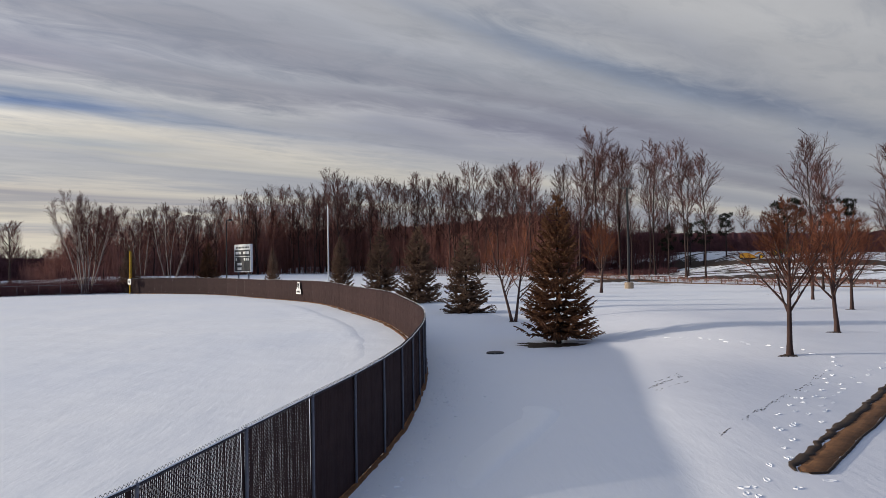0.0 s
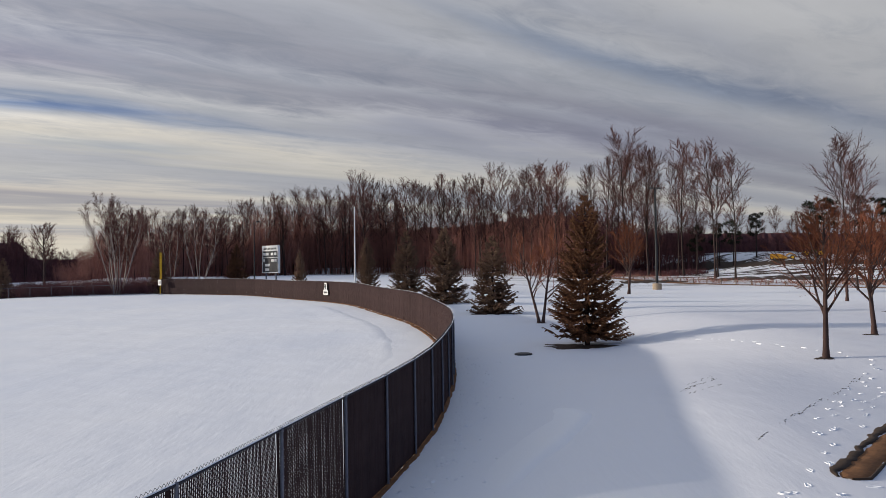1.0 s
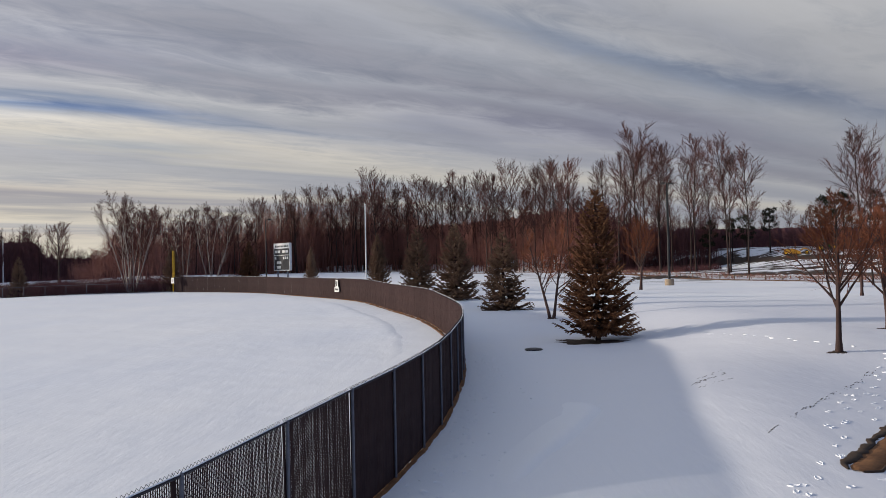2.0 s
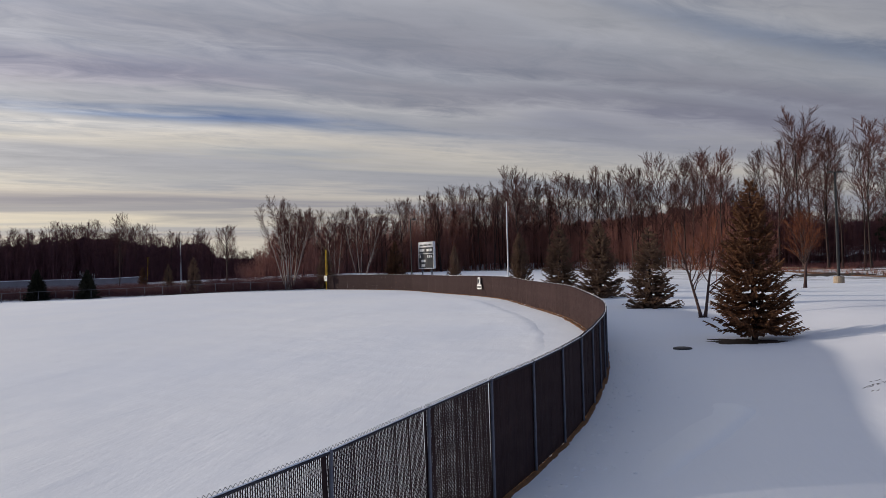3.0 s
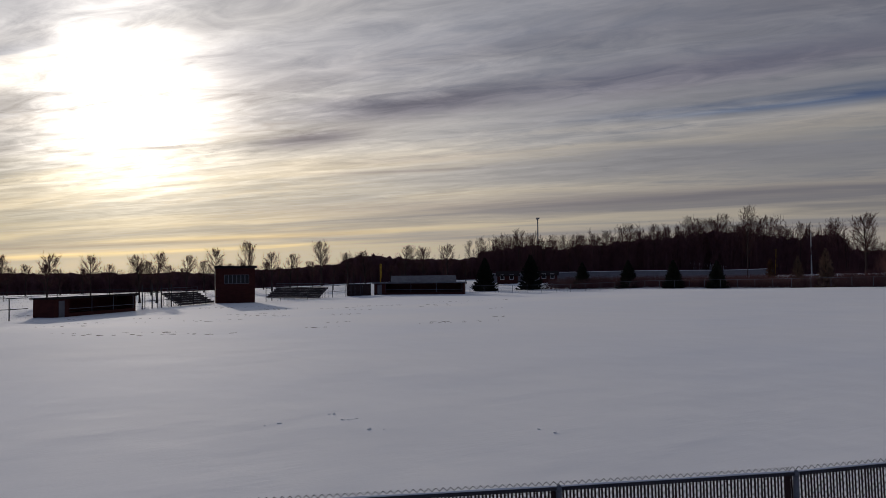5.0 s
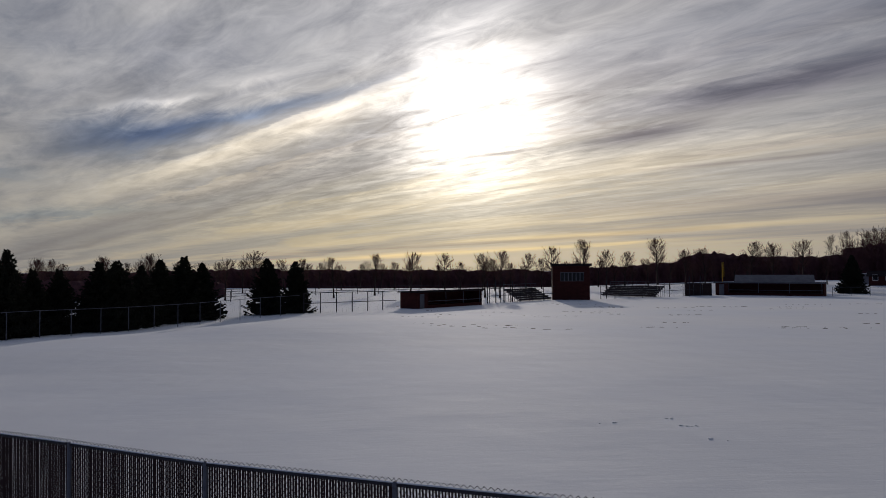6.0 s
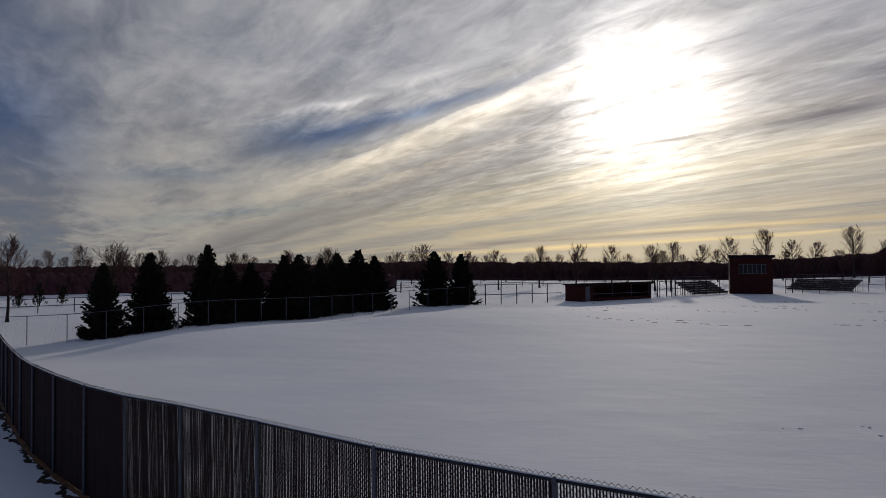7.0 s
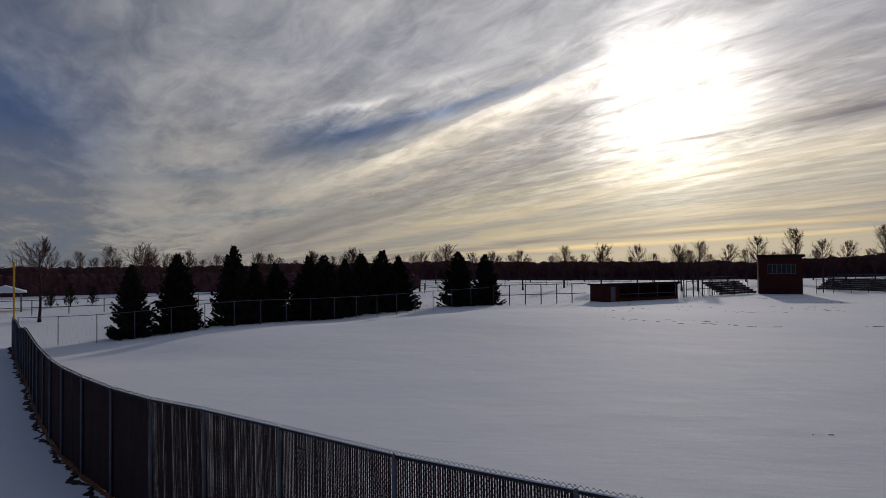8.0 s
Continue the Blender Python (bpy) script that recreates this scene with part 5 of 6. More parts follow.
# dry brush at the far fence corner
def brush(name, label, count, boxes, h_lo, h_hi, material, seed):
    r = random.Random(seed)
    g = Geo()
    for i in range(count):
        (xa, ya), (xb, yb), deep = boxes[i % len(boxes)]
        t, o = r.random(), r.uniform(-deep, deep)
        d = Vector((xb - xa, yb - ya)).normalized()
        x, y = xa + (xb - xa) * t - d.y * o, ya + (yb - ya) * t + d.x * o
        z = gz(x, y)
        for k in range(6):
            a, h = r.uniform(0, 6.28), r.uniform(h_lo, h_hi)
            g.spindle((x + r.uniform(-0.2, 0.2), y + r.uniform(-0.2, 0.2), z - 0.05), (x + math.cos(a) * h * 0.35, y + math.sin(a) * h * 0.35, z + h), 0.02)
    solo(name, g, material, label, "brush", kind="stuff")


brush("dry_brush", "reddish dry brush and weeds along the far sideline", 7000, [((-52, 116), (-92, 109), 4.0), ((-56, 118), (-100, 118), 6.0), ((-92, 106), (-132, 96), 3.0), ((-52, 122), (-104, 124), 5.0), ((-92, 112), (-140, 104), 5.0)], 0.9, 2.6, BELT, 51)
brush("roadside_weeds", "dry weeds along the far road", 900, [((17, 200), (60, 133), 5.0), ((60, 133), (90, 100), 4.0)], 0.4, 1.2, BRUSH, 52)

site = smooth_line([Vector(polar(a, d)) for a, d in ((-12, 158), (-17, 160), (-22, 163), (-27, 160), (-33, 150), (-40, 140))], 1.0)
ribbon("bare_soil", "dark churned soil strip across the building site", "soil", site, -3.5, 3.5, SOIL, 53, 0.06, 3.2)
site2 = smooth_line([Vector(polar(a, d)) for a, d in ((-16, 176), (-22, 180), (-27, 178), (-36, 168))], 1.0)
ribbon("bare_soil", "thin soil track on the snowy rise", "soil", site2, -1.0, 1.0, SOIL, 54, 0.06, 1.8)

ribbon("site_soil", "dark bare soil strip across the snowy building site", "soil", smooth_line([Vector(p) for p in ((30, 221), (40, 220), (51, 217.5), (61, 213), (70, 201), (78, 187), (88, 168), (95, 157), (104, 144))], 1.0),
       -3.5, 4.0, SOIL, 54, 0.08, 2.6)
brush("site_brush", "dark brush along the edge of the building site", 2200, [((26, 218), (58, 212), 6.0), ((30, 206), (60, 180), 2.5)], 0.6, 2.0, BELT, 53)

# ---- road and guard fence ----
road_line = smooth_line([Vector(p) for p in ((-115, 258), (-72, 262), (-30, 250), (0, 215), (22, 188), (40, 155), (56, 126), (70, 103), (95, 62), (120, 20))], 2.0)
ribbon("road", "park road under packed grey snow", "road", road_line, -9.0, -3.0, PACKED, 61, 0.06, 0.15, crown=0.06)
ribbon("road_verge", "brown dead-grass verge beside the road", "grass", road_line, -1.6, 1.9, TURF, 62, 0.05, 0.3)
guard = thing("guard_fence", "low wooden rail fence along the road", "fence")
gp = spaced(road_line, 3.6)
pg = Geo()
pg.box((-0.09, -0.09, -0.2), (0.09, 0.09, 0.85), bevel=0.02)
pm = pg.mesh("post", WEATHERED)
for a, b in zip(gp, gp[1:]):
    d = (b - a).normalized()
    o = Vector((d.y, -d.x)) * -1.8
    p0, p1 = a + o, b + o
    part("post", pm, None, guard).matrix_basis = Matrix.Translation((p0.x, p0.y, gz(p0.x, p0.y)))
    for z in (0.42, 0.72):
        rg = Geo()
        rg.tube((p0.x, p0.y, gz(p0.x, p0.y) + z), (p1.x, p1.y, gz(p1.x, p1.y) + z), 0.032, 0.032, 5)
        part("rail", rg, WEATHERED, guard)

# ---- poles, boards and signs ----


def light_pole(x, y, h, arms, base=True):
    t = thing("light_pole", "tall dark light pole with box lamps" if base else "tall slim light pole behind the scoreboard", "light pole", Matrix.Translation((x, y, gz(x, y))), "light poles")
    g = Geo()
    g.path([(0, 0, -0.2), (0, 0, h * 0.5), (0, 0, h)], [0.24, 0.21, 0.17] if base else [0.16, 0.12, 0.08], 8, True)
    part("pole", g, BLACK, t)
    if base:
        g = Geo()
        g.path([(0, 0, -0.2), (0, 0, 0.95), (0, 0, 1.05)], [0.75, 0.75, 0.66], 14, True)
        part("footing", g, CONCRETE, t, "round tan concrete footing")
    for a in arms:
        d = Vector((math.cos(a), math.sin(a), 0))
        g = Geo()
        g.tube((0, 0, h - 0.1), d * 0.8 + Vector((0, 0, h - 0.05)), 0.04, 0.04, 6)
        arm = part("arm", g, BLACK, t)
        g = Geo()
        g.box((0.45, -0.28, h - 0.14), (1.15, 0.28, h + 0.12), Matrix.Rotation(a, 4, "Z"), bevel=0.06)
        part("lamp_head", g, BLACK, arm)
    return t


light_pole(31.3, 118.7, 17.0, (0.4, 3.5))
light_pole(-41.4, 133.9, 13.0, (0.0,), False)


def slim_pole(name, label, x, y, h, r0, r1, material, finial=True):
    t = thing(name, label, "pole", Matrix.Translation((x, y, gz(x, y))))
    g = Geo()
    g.path([(0, 0, -0.2), (0, 0, h * 0.6), (0, 0, h)], [r0, (r0 + r1) / 2, r1], 8, True)
    part("pole", g, material, t)
    if finial:
        g = Geo()
        g.path([(0, 0, h), (0, 0, h + 0.06), (0, 0, h + 0.13), (0, 0, h + 0.19)], [0.02, 0.08, 0.08, 0.01], 8, True)
        part("finial", g, material, t)
        g = Geo()
        g.path([(r0 + 0.02, 0, 1.2), (r1 + 0.03, 0, h - 0.1)], [0.008, 0.008], 4)
        part("halyard", g, WHITE, t)
    return t


slim_pole("flagpole", "bare white flagpole just behind the outfield fence", -15.6, 94.9, 12.1, 0.10, 0.055, WHITE)
slim_pole("utility_pole", "pale slim pole in front of the far wood", -132.2, 188.0, 12.0, 0.2, 0.14, WHITE, False)
mast = slim_pole("floodlight_mast", "distant steel floodlight mast above the trees", -344.4, 240.1, 33.5, 0.5, 0.35, GREY_METAL, False)
g = Geo()
g.box((-1.5, -0.4, 33.2), (1.5, 0.4, 34.2), bevel=0.2)
part("lamp_bank", g, GREY_METAL, mast)


def foul_pole(x, y, h, turn, sign=True, ladder=True, label="yellow foul pole with a ladder-like side screen"):
    t = thing("foul_pole", label, "foul pole", Matrix.Translation((x, y, gz(x, y))) @ Matrix.Rotation(turn, 4, "Z"), "foul poles")
    g = Geo()
    g.tube((0, 0, -0.2), (0, 0, h), 0.075, 0.075, 8, True)
    part("pole", g, YELLOW, t)
    if not ladder:
        return t
    s = Geo()
    s.tube((0.42, 0, 2.5), (0.42, 0, h - 0.05), 0.045, 0.045, 6, True)
    screen = part("screen", s, YELLOW, t)
    n = 9
    rung = Geo()
    rung.tube((0.07, 0, 0), (0.42, 0, 0), 0.03, 0.03, 5)
    me = rung.mesh("rung", YELLOW)
    for i in range(n):
        o = part("rung", me, None, screen)
        o.matrix_basis = Matrix.Translation((0, 0, 2.55 + (h - 2.65) * i / (n - 1)))
    if sign:
        g = Geo()
        g.box((-0.4, -0.14, 1.45), (0.55, -0.10, 2.35))
        board = part("distance_sign", g, WHITE, t, "square white distance sign")
        for x0 in (-0.18, 0.08, 0.26):
            g = Geo()
            g.box((x0, -0.155, 1.7), (x0 + 0.1, -0.145, 2.1))
            part("dark_bar", g, BLACK, board)
    return t


foul_pole(-49.6, 110.9, 6.7, radians(-39))
foul_pole(-45.4, -47.9, 6.9, radians(100), False, False, "weathered yellow foul pole at the end of the fence")
foul_pole(-139.8, 182.4, 7.8, 0.5, False, True, "far yellow foul pole of the neighbouring field")
foul_pole(-176.0, 71.1, 6.2, 1.0, False, True, "far yellow foul pole past the dugout")


def scoreboard():
    t = thing("scoreboard", "white-framed scoreboard with dark panels on two posts", "scoreboard", Matrix.Translation((-32.4, 113.6, gz(-32.4, 113.6))) @ Matrix.Rotation(radians(-45), 4, "Z") @ Matrix.Diagonal((0.85, 1, 1, 1)))
    w, z0, z1 = 3.0, 3.2, 7.6
    for x in (-1.9, 1.9):
        g = Geo()
        g.box((x - 0.1, -0.1, -0.3), (x + 0.1, 0.1, z0 + 0.2))
        part("support_post", g, GREY_METAL, t)
    g = Geo()
    g.box((-w, -0.16, z0), (w, 0.16, z1))
    body = part("board", g, BOARD, t)
    for lo, hi in (((-w - 0.05, -0.2, z0 - 0.05), (w + 0.05, 0.18, z0 + 0.08)), ((-w - 0.05, -0.2, z1 - 0.08), (w + 0.05, 0.18, z1 + 0.05)),
                   ((-w - 0.05, -0.2, z0 + 0.08), (-w + 0.08, 0.18, z1 - 0.08)), ((w - 0.08, -0.2, z0 + 0.08), (w + 0.05, 0.18, z1 - 0.08))):
        g = Geo()
        g.box(lo, hi)
        part("frame", g, WHITE, t)
    g = Geo()
    g.box((-w + 0.08, -0.19, 6.75), (w - 0.08, -0.165, z1 - 0.08))
    head = part("header_panel", g, WHITE, t, "white header panel with dark bars")
    for i in range(9):
        g = Geo()
        x = -2.4 + 0.55 * i
        g.box((x, -0.205, 6.98), (x + 0.38, -0.194, 7.26))
        part("dark_bar", g, BLACK, head)
    for z, xs, ww in ((6.05, (-2.6, -1.5, 0.3, 1.5), 0.9), (5.0, (-2.6, 0.5, 1.25, 1.95), 0.48), (4.25, (-1.9,), 1.7), (3.5, (-1.9,), 1.5)):
        for x in xs:
            g = Geo()
            g.box((x, -0.185, z), (x + ww, -0.165, z + 0.42))
            part("score_panel", g, WHITE, body)
    g = Geo()
    g.box((-w + 0.08, -0.18, 5.62), (w - 0.08, -0.165, 5.72))
    part("divider", g, WHITE, body)


scoreboard()
fs = thing("fence_sign", "small white sign with dark bars on the fence", "sign", Matrix.Translation((-17.0, 82.0, gz(-17, 82))) @ Matrix.Rotation(radians(-55), 4, "Z"))
g = Geo()
g.box((-0.65, -0.03, 0.85), (0.65, 0.0, 1.4))
board = part("name_board", g, WHITE, fs)
for i in range(5):
    g = Geo()
    g.box((-0.5 + 0.21 * i, -0.045, 1.02), (-0.34 + 0.21 * i, -0.034, 1.24))
    part("dark_bar", g, BLACK, board)
g = Geo()
g.box((-0.35, -0.03, 1.42), (0.35, 0.0, 2.25), bevel=0.0)
emblem = part("emblem_board", g, WHITE, fs)
g = Geo()
g.path([(-0.15, -0.05, 2.1), (-0.12, -0.05, 1.7), (0.02, -0.05, 1.55), (0.12, -0.05, 1.85), (0.16, -0.05, 2.1)], [0.05] * 5, 5)
part("emblem", g, BLACK, emblem)

# ---- press box, dugouts, stands ----


def facing(x, y, tx, ty):
    """The pose on the ground whose -y side looks towards (tx, ty)."""
    return Matrix.Translation((x, y, gz(x, y))) @ Matrix.Rotation(math.atan2(ty - y, tx - x) + math.pi / 2, 4, "Z")


def press_box():
    t = thing("press_box", "two-storey dark red press box with a row of windows", "building", facing(-128.4, 23.9, 0, 8))
    w, d, h = 3.3, 2.4, 6.1
    zs, ze = 3.35, 4.95
    k = 0.2
    for lo, hi in (((-w, -d, -0.4), (w, -d + k, zs)),
                   ((-w, -d, ze), (w, -d + k, h)),
                   ((-w, -d, zs), (-1.9, -d + k, ze)),
                   ((2.3, -d, zs), (w, -d + k, ze)),
                   ((-w, d - k, -0.4), (w, d, h)),
                   ((-w, -d + k, -0.4), (-w + k, d - k, h)),
                   ((w - k, -d + k, -0.4), (w, d - k, h)),
                   ((-w + k, -d + k, 2.9), (w - k, d - k, 3.05))):
        g = Geo()
        g.box(lo, hi)
        part("wall", g, BLOCK, t)
    roof = Geo()
    roof.v += [Vector(p) for p in ((-w - 0.2, -d - 0.4, h - 0.05), (w + 0.4, -d - 0.4, h - 0.05), (w + 0.4, d + 0.4, h - 0.05), (-w - 0.2, d + 0.4, h - 0.05),
                                   (-w - 0.2, -d - 0.4, h + 0.42), (w + 0.4, -d - 0.4, h + 0.42), (w + 0.4, d + 0.4, h + 0.1), (-w - 0.2, d + 0.4, h + 0.1))]
    roof.f += [(3, 2, 1, 0), (4, 5, 6, 7), (0, 1, 5, 4), (1, 2, 6, 5), (2, 3, 7, 6), (3, 0, 4, 7)]
    part("roof", roof, SHINGLE, t)
    pw = 4.2 / 6
    for i in range(6):
        x0 = -1.9 + pw * i
        win = Geo()
        for lo, hi in (((x0, zs), (x0 + 0.07, ze)), ((x0 + pw - 0.07, zs), (x0 + pw, ze)), ((x0 + 0.07, zs), (x0 + pw - 0.07, zs + 0.08)), ((x0 + 0.07, ze - 0.08), (x0 + pw - 0.07, ze))):
            win.box((lo[0], -d - 0.03, lo[1]), (hi[0], -d + 0.1, hi[1]))
        f = part("window", win, GREY_METAL, t, "grey-framed window")
        g = Geo()
        g.box((x0 + 0.07, -d + 0.03, zs + 0.08), (x0 + pw - 0.07, -d + 0.05, ze - 0.08))
        part("pane", g, GLASS, f)
    g = Geo()
    g.box((-w - 0.06, -0.6, 3.05), (-w - 0.005, 0.5, 5.1))
    part("door", g, GREY_METAL, t)


press_box()


def dugout(x, y, tx, ty, length, label, cover=SHINGLE):
    t = thing("dugout", label, "dugout", facing(x, y, tx, ty), "dugouts")
    w, d, h = length / 2, 1.6, 2.5
    k = 0.2
    for lo, hi in (((-w, d - k, -0.4), (w, d, h - 0.25)),
                   ((-w, -d, -0.4), (-w + k, d - k, h - 0.25)),
                   ((w - k, -d, -0.4), (w, d - k, h - 0.25)),
                   ((-w + k, -d, -0.4), (-w + 2.4, -d + k, h - 0.25))):
        g = Geo()
        g.box(lo, hi)
        part("wall", g, BLOCK, t)
    g = Geo()
    g.box((-w + 2.4, -d, -0.4), (w - k, -d + k, 0.45))
    part("front_wall", g, BLOCK, t)
    g = Geo()
    g.v += [Vector(p) for p in ((-w - 0.3, -d - 0.4, h - 0.25), (w + 0.3, -d - 0.4, h - 0.25), (w + 0.3, d + 0.3, h - 0.25), (-w - 0.3, d + 0.3, h - 0.25),
                                (-w - 0.3, -d - 0.4, h + 0.05), (w + 0.3, -d - 0.4, h + 0.05), (w + 0.3, d + 0.3, h - 0.1), (-w - 0.3, d + 0.3, h - 0.1))]
    g.f += [(3, 2, 1, 0), (4, 5, 6, 7), (0, 1, 5, 4), (1, 2, 6, 5), (2, 3, 7, 6), (3, 0, 4, 7)]
    part("roof", g, cover, t)
    for i in range(4):
        xx = -w + 2.4 + (length - 2.8) * i / 3
        g = Geo()
        g.tube((xx, -d + 0.1, 0.4), (xx, -d + 0.1, h - 0.25), 0.05, 0.05, 6)
        part("support_post", g, STEEL, t)
    g = Geo()
    g.box((-w + 0.6, d - 0.75, 0.42), (w - 0.6, d - 0.3, 0.48))
    part("bench", g, BLEACHER, t)
    g = Geo()
    g.box((-w + 2.4, -d + 0.03, 0.95), (w - k, -d + 0.10, 1.02))
    part("guard_rail", g, STEEL, t)
    g = Geo()
    g.box((-w + 0.7, -d - 0.04, -0.05), (-w + 1.6, -d - 0.004, 2.05))
    part("door", g, GREY_METAL, t)


dugout(-104.6, 0.4, -70, 38, 14.5, "long low red-brown dugout with an open front")
dugout(-130.6, 61.5, -70, 20, 18.5, "long low dark dugout across the infield", GREY_METAL)
pen = thing("bullpen_screen", "dark slatted screen standing at the end of the dugout", "screen", facing(-134.2, 49.5, -70, 20))
for i in range(4):
    g = Geo()
    g.tube((-2.4 + 1.6 * i, 0, -0.4), (-2.4 + 1.6 * i, 0, 2.55), 0.06, 0.06, 6, True)
    part("post", g, BACKLIT_STEEL, pen)
for i in range(3):
    g = Geo()
    g.box((-2.34 + 1.6 * i, 0.02, -0.2), (-0.86 + 1.6 * i, 0.08, 2.4), bevel=0.01)
    part("panel", g, SLAT, pen)


def bleachers(x, y, tx, ty, length, label):
    t = thing("bleachers", label, "bleachers", facing(x, y, tx, ty), "bleachers")
    plank = Geo()
    plank.box((-length / 2, -0.14, -0.025), (length / 2, 0.14, 0.025))
    me = plank.mesh("plank", BLEACHER)
    for i in range(6):
        part("seat_plank", me, None, t).matrix_basis = Matrix.Translation((0, 1.2 - 0.62 * -i - 3.0, 0.45 + 0.33 * i))
        rb = Geo()
        rb.box((-length / 2, -0.015, 0.0), (length / 2, 0.015, 0.27))
        part("riser_board", rb, BLEACHER, t).matrix_basis = Matrix.Translation((0, -1.66 + 0.62 * i, 0.14 + 0.33 * i))
        if i:
            part("foot_plank", me, None, t).matrix_basis = Matrix.Translation((0, 0.85 + 0.62 * i - 3.0, 0.12 + 0.33 * i))
    for k in range(4):
        xx = -length / 2 + 0.4 + (length - 0.8) * k / 3
        g = Geo()
        g.tube((xx, -1.9, -0.2), (xx, 1.35, 2.0), 0.04, 0.04, 5)
        for i in range(6):
            yy = -1.8 + 0.62 * i
            g.tube((xx, yy, -0.3), (xx, yy, 0.43 + 0.33 * i), 0.03, 0.03, 5)
        part("frame", g, STEEL, t)
    g = Geo()
    for z in (2.45, 2.9):
        g.tube((-length / 2, 1.5, z), (length / 2, 1.5, z), 0.03, 0.03, 5)
    for k in range(7):
        xx = -length / 2 + length * k / 6
        g.tube((xx, 1.5, -0.3), (xx, 1.5, 2.9), 0.03, 0.03, 5)
    part("guard_rail", g, STEEL, t)


bleachers(-124.5, 15.5, -60, 92, 10.5, "bleachers beside the press box with backlit shade in their dark colour")
bleachers(-139.0, 38.2, -77, -34, 12.5, "bleachers behind home plate with backlit shade in their dark colour")

# ---- open chain-link fences ----


def link_fence(label, pts, gap, h, mid=False, r=0.038, steel=STEEL):
    t = thing("chain_link_fence", label, "fence")
    line = spaced(smooth_line([Vector(p) for p in pts], 0.1), gap)
    g = Geo()
    g.tube((0, 0, -0.3), (0, 0, h + 0.03), r, r, 6, True)
    pm = g.mesh("post", steel)
    fabric = Geo()
    n = int(gap / 0.3)
    for i in range(n):
        x0 = gap * i / n
        for s in (1, -1):
            fabric.tube((x0 if s > 0 else x0 + gap / n, 0, 0.03), (x0 + gap / n if s > 0 else x0, 0, h), 0.0016, 0.0016, 3)
    fm = fabric.mesh("wire_fabric", WIRE)
    rail = Geo()
    rail.tube((0, 0, 0), (gap, 0, 0), r * 0.7, r * 0.7, 6)
    rm = rail.mesh("rail", steel)
    for a, b in zip(line, line[1:]):
        m = standing(a, b)
        part("post", pm, None, t).matrix_basis = Matrix.Translation(m.translation)
        for z in ((h - 0.02, h * 0.5) if mid else (h - 0.02,)):
            part("rail", rm, None, t).matrix_basis = m @ Matrix.Translation((0, 0, z))
        tagged(part("wire_fabric", fm, None, t), kind="stuff").matrix_basis = m
    return t


link_fence("open chain-link sideline fence in front of the spruces", [(-45.9, -48.0), (-48.3, -44.2), (-50.5, -40.7), (-54.8, -36.8), (-61.6, -33.4), (-68, -29.8), (-74, -26.4), (-81, -22.4), (-87.5, -17)], 2.9, 2.35)
link_fence("tall chain-link fence with rails beside the dugout", [(-87.5, -17), (-91.5, -12.4), (-95.5, -7.4), (-98.4, -4.4)], 2.4, 2.6, True, 0.065, BACKLIT_STEEL)
link_fence("open chain-link fence between the stands", [(-113, 8), (-120, 14), (-127, 22)], 3.0, 2.4, True, 0.06, BACKLIT_STEEL)
link_fence("open chain-link fence behind the far stands", [(-128.5, 29.5), (-131, 37), (-134, 46), (-134.5, 52)], 3.0, 2.4, True, 0.06, BACKLIT_STEEL)
link_fence("low chain-link fence along the far sideline", [(-126.5, 71), (-124, 78), (-118, 86), (-104, 96), (-88, 101), (-70, 106.5), (-52, 111.5)], 3.0, 1.6)
link_fence("open park fence beyond the spruces", [(-60, -78), (-85, -58), (-112, -42), (-140, -30)], 4.0, 1.8, True, 0.06, BACKLIT_STEEL)
link_fence("park fence of the neighbouring field", [(-125, -50), (-150, -28), (-165, 0), (-170, 20)], 5.0, 1.8, True, 0.06, BACKLIT_STEEL)
for i, (x, y, h) in enumerate(((-112.5, 7.6, 3.6), (-114.3, 9.1, 3.6), (-116.0, 10.6, 3.4), (-118.0, 12.2, 3.6), (-131.2, 31.2, 3.4), (-132.4, 47.2, 3.8), (-133.0, 49.5, 3.8))):
    slim_pole("backstop_post", "bare steel backstop post", x, y, h, 0.09, 0.08, BACKLIT_STEEL, False)

# grey windscreen wall of the neighbouring field, capped with snow
wall_pts = spaced(smooth_line([Vector(p) for p in ((-163.4, 96.6), (-150, 115), (-131, 135), (-112, 152))], 0.5), 6.0)
screen = thing("windscreen_fence", "grey fabric windscreen fence with snow along its top", "fence")
for a, b in zip(wall_pts, wall_pts[1:]):
    m = standing(a, b)
    g = Geo()
    g.box((0, -0.03, -0.3), (6.05, 0.03, 2.3))
    part("panel", g, SCREEN, screen).matrix_basis = m
    g = Geo()
    g.box((0, -0.35, 2.303), (6.0, 0.12, 2.42), bevel=0.03)
    part("snow_cap", g, SNOW_CAP, screen).matrix_basis = m
    g = Geo()
    g.tube((0, 0.08, -0.3), (0, 0.08, 2.45), 0.05, 0.05, 6)
    part("post", g, STEEL, screen).matrix_basis = m

# ---- far buildings and machines ----


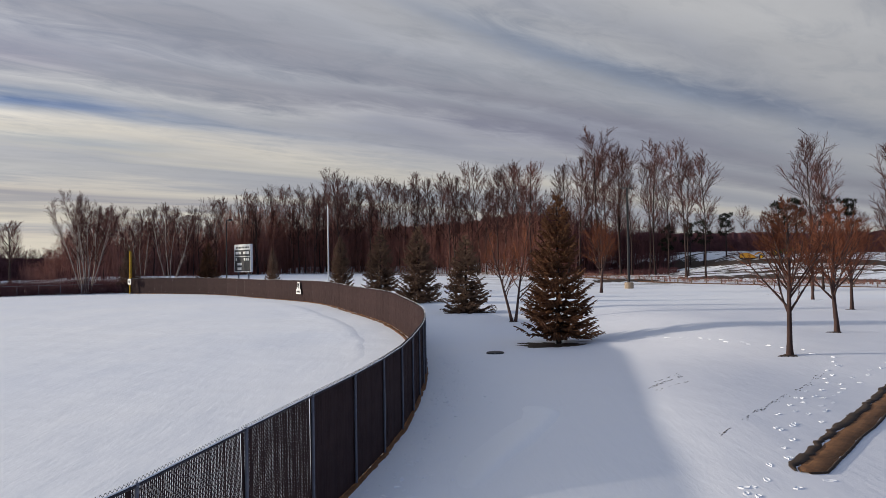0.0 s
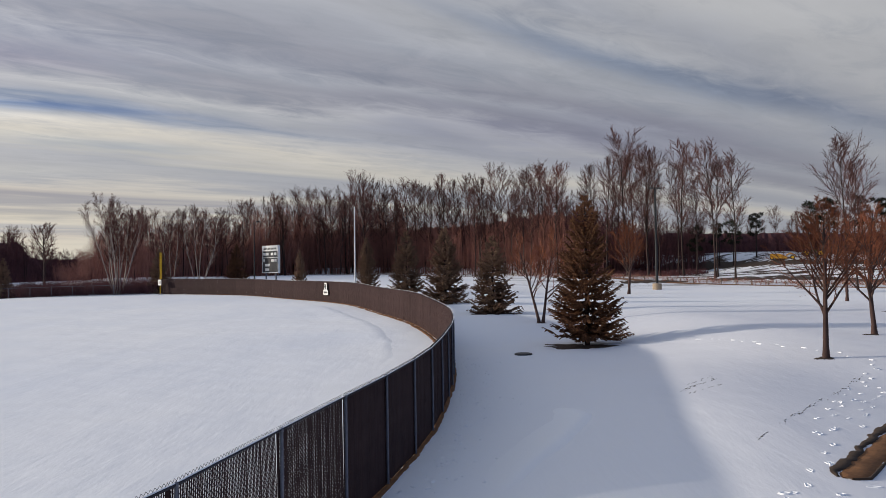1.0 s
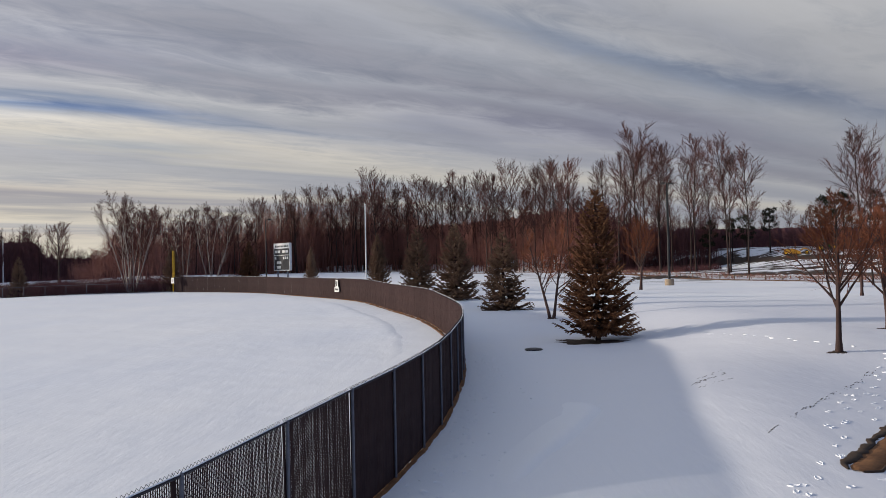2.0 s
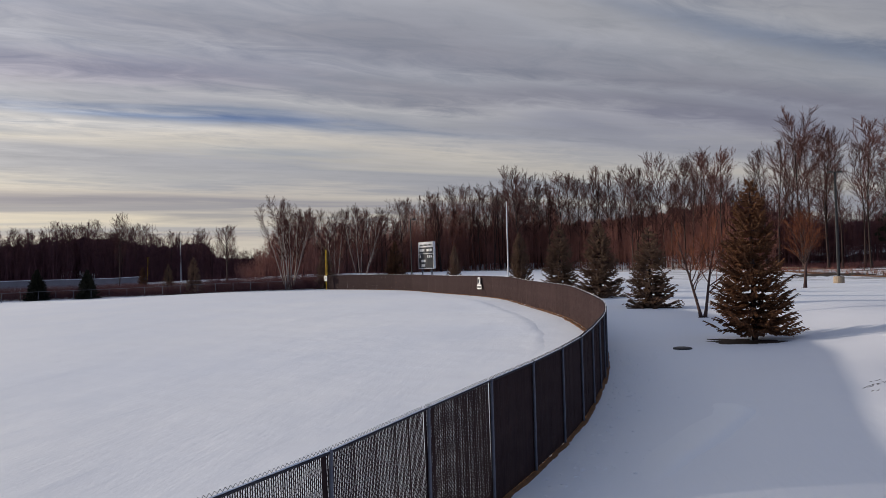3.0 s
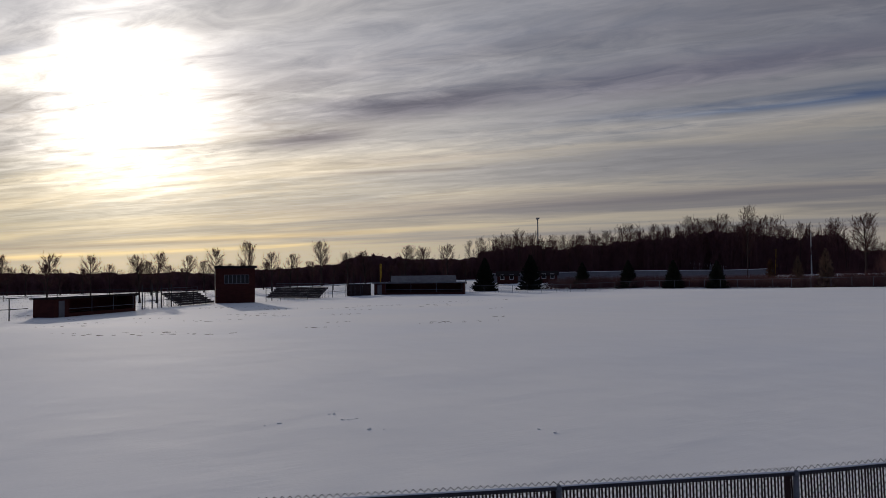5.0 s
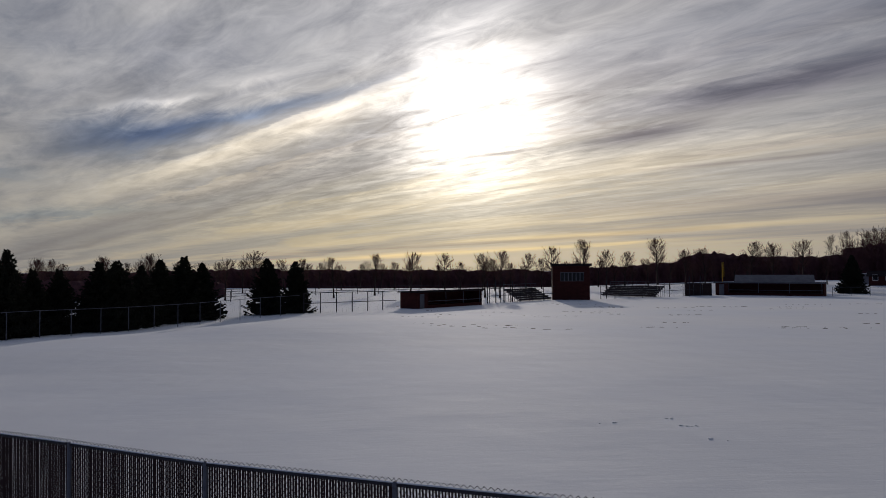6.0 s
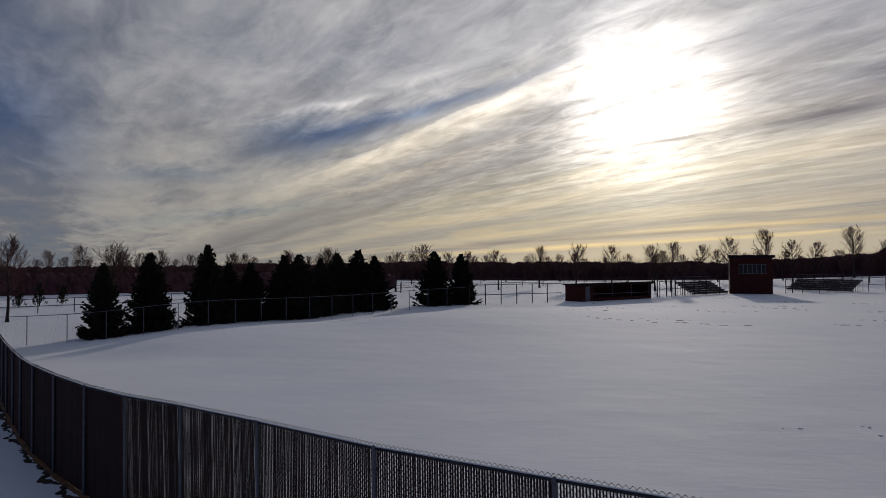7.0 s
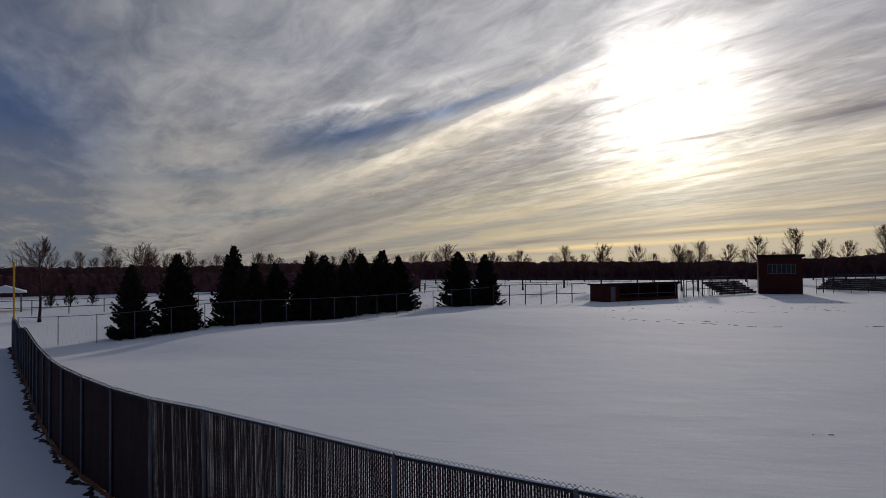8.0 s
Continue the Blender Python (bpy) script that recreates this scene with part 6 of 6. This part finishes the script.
def small_house(x, y, w, d, h, turn, label, wall=HOUSE, cover=SNOW_CAP):
    t = thing("house", label, "house", Matrix.Translation((x, y, gz(x, y))) @ Matrix.Rotation(turn, 4, "Z"), "far houses")
    g = Geo()
    g.box((-w, -d, -0.5), (w, d, h))
    g.v += [Vector(p) for p in ((-w, -d, h), (-w, d, h), (-w, 0, h + d * 0.55), (w, -d, h), (w, d, h), (w, 0, h + d * 0.55))]
    k = len(g.v) - 6
    g.f += [(k, k + 2, k + 1), (k + 3, k + 4, k + 5)]
    body = part("wall", g, wall, t)
    for s in (-1, 1):
        r = Geo()
        e = d + 0.35
        a, b = Vector((0, s * e, h - 0.2)), Vector((0, 0, h + d * 0.55 + 0.02))
        up = Vector((0, 0, 0.16))
        pts = [a, b, b + up, a + up]
        r.v += [p + Vector((-w - 0.4, 0, 0)) for p in pts] + [p + Vector((w + 0.4, 0, 0)) for p in pts]
        r.f += [(0, 1, 2, 3), (7, 6, 5, 4), (0, 4, 5, 1), (1, 5, 6, 2), (2, 6, 7, 3), (3, 7, 4, 0)]
        part("roof", r, cover, t)
    for xx in (-w * 0.5, w * 0.45):
        g = Geo()
        g.box((xx - 0.55, -d - 0.06, 1.0), (xx + 0.55, -d - 0.01, 2.3))
        win = part("window", g, WHITE, t)
        g = Geo()
        g.box((xx - 0.45, -d - 0.09, 1.1), (xx + 0.45, -d - 0.065, 2.2))
        part("pane", g, GLASS, win)
    return body


small_house(-136, 221, 5.5, 4.0, 4.2, 0.5, "pale distant house with a snowy roof")
small_house(-168, 185, 5.0, 3.5, 3.0, 0.9, "low pale shed with a snowy roof before the wood")
small_house(-156, 99, 2.6, 1.6, 2.1, 0.9, "small dark field shed before the windscreen fence", BLOCK, SHINGLE)
small_house(-149, 107, 2.2, 1.4, 2.0, 0.9, "small dull red field shed", BLOCK, SHINGLE)
small_house(-144.5, 69, 7.0, 2.2, 2.3, radians(64.5), "low grey service building behind the dugout", GREY_METAL, GREY_METAL)


def wheel(parent, x, y, r, w, rim):
    g = Geo()
    g.path([(x, y - w, r), (x, y - w * 0.8, r), (x, y + w * 0.8, r), (x, y + w, r)], [r * 0.86, r, r, r * 0.86], 18, True)
    t = part("wheel", g, BLACK, parent)
    g = Geo()
    g.path([(x, y - w - 0.03, r), (x, y + w + 0.03, r)], [r * 0.55, r * 0.55], 14, True)
    part("rim", g, rim, t)


def machines():
    x, y = 89.0, 184.6
    base = Matrix.Translation((x, y, gz(x, y))) @ Matrix.Rotation(radians(-23), 4, "Z")
    t = thing("tractor", "green farm tractor with yellow wheels on the rise", "tractor", base)
    for xx, yy, r in ((1.6, -1.0, 1.0), (1.6, 1.0, 1.0), (-1.6, -1.0, 1.0), (-1.6, 1.0, 1.0)):
        wheel(t, xx, yy, r, 0.35, YELLOW)
    g = Geo()
    g.box((-0.4, -0.5, 0.9), (2.9, 0.5, 1.95), bevel=0.15)
    part("hood", g, GREEN, t)
    g = Geo()
    g.box((-1.9, -0.8, 0.9), (-0.4, 0.8, 1.9), bevel=0.15)
    g.box((-1.8, -0.75, 1.9), (-0.5, 0.75, 3.0), bevel=0.2)
    part("cab", g, GLASS, t)
    g = Geo()
    g.box((-2.0, -0.9, 3.0), (-0.35, 0.9, 3.2), bevel=0.15)
    part("cab_roof", g, GREEN, t)
    x, y = 82.5, 187.6
    t = thing("earth_scraper", "yellow pull-type earth scraper behind the tractor", "scraper", Matrix.Translation((x, y, gz(x, y))) @ Matrix.Rotation(radians(-23), 4, "Z") @ Matrix.Scale(0.8, 4))
    g = Geo()
    for yy in (-1.3, 1.2):
        k = len(g.v)
        side = [(-3.8, 0.9), (-3.6, 1.9), (-1.2, 2.1), (1.0, 1.2), (1.4, 0.4), (-2.2, 0.4)]
        g.v += [Vector((a, yy, b)) for a, b in side] + [Vector((a, yy + 0.12, b)) for a, b in side]
        n = len(side)
        g.f += [tuple(k + i for i in range(n)), tuple(k + n + i for i in reversed(range(n)))] + [(k + i, k + n + i, k + n + (i + 1) % n, k + (i + 1) % n) for i in range(n)]
    g.box((-2.2, -1.18, 0.4), (1.2, 1.2, 0.55))
    g.box((-3.7, -1.18, 0.6), (-3.5, 1.2, 1.8))
    part("bowl", g, MACHINE, t)
    g = Geo()
    g.path([(1.0, 0, 1.4), (2.2, 0, 2.2), (3.2, 0, 1.8), (4.3, 0, 0.9)], [0.22, 0.25, 0.22, 0.14], 6, True)
    part("gooseneck", g, MACHINE, t)
    for xx in (-3.2, 2.9):
        for yy in (-1.0, 1.0):
            wheel(t, xx, yy, 0.75, 0.25, YELLOW)


machines()


def shelter(x, y):
    """An open park shelter under a snowy hipped roof."""
    t = thing("park_shelter", "open wooden park shelter with a snowy roof", "shelter", Matrix.Translation((x, y, gz(x, y))) @ Matrix.Rotation(0.8, 4, "Z"))
    for px in (-2.4, 2.4):
        for py in (-1.8, 1.8):
            g = Geo()
            g.box((px - 0.09, py - 0.09, -0.3), (px + 0.09, py + 0.09, 2.4), bevel=0.02)
            part("post", g, WEATHERED, t)
    for z, grow, material, name in ((2.4, 0.0, SHINGLE, "roof"), (2.5, 0.06, SNOW_CAP, "roof_snow")):
        g = Geo()
        w, d = 3.0 + grow, 2.4 + grow
        g.v += [Vector(q) for q in ((-w, -d, z), (w, -d, z), (w, d, z), (-w, d, z), (-w, -d, z + 0.1), (w, -d, z + 0.1), (w, d, z + 0.1), (-w, d, z + 0.1), (-1.0, 0, z + 0.95), (1.0, 0, z + 0.95))]
        g.f += [(3, 2, 1, 0), (0, 1, 5, 4), (1, 2, 6, 5), (2, 3, 7, 6), (3, 0, 4, 7), (4, 5, 9, 8), (5, 6, 9), (6, 7, 8, 9), (7, 4, 8)]
        part(name, g, material, t)


shelter(-74.0, -79.5)
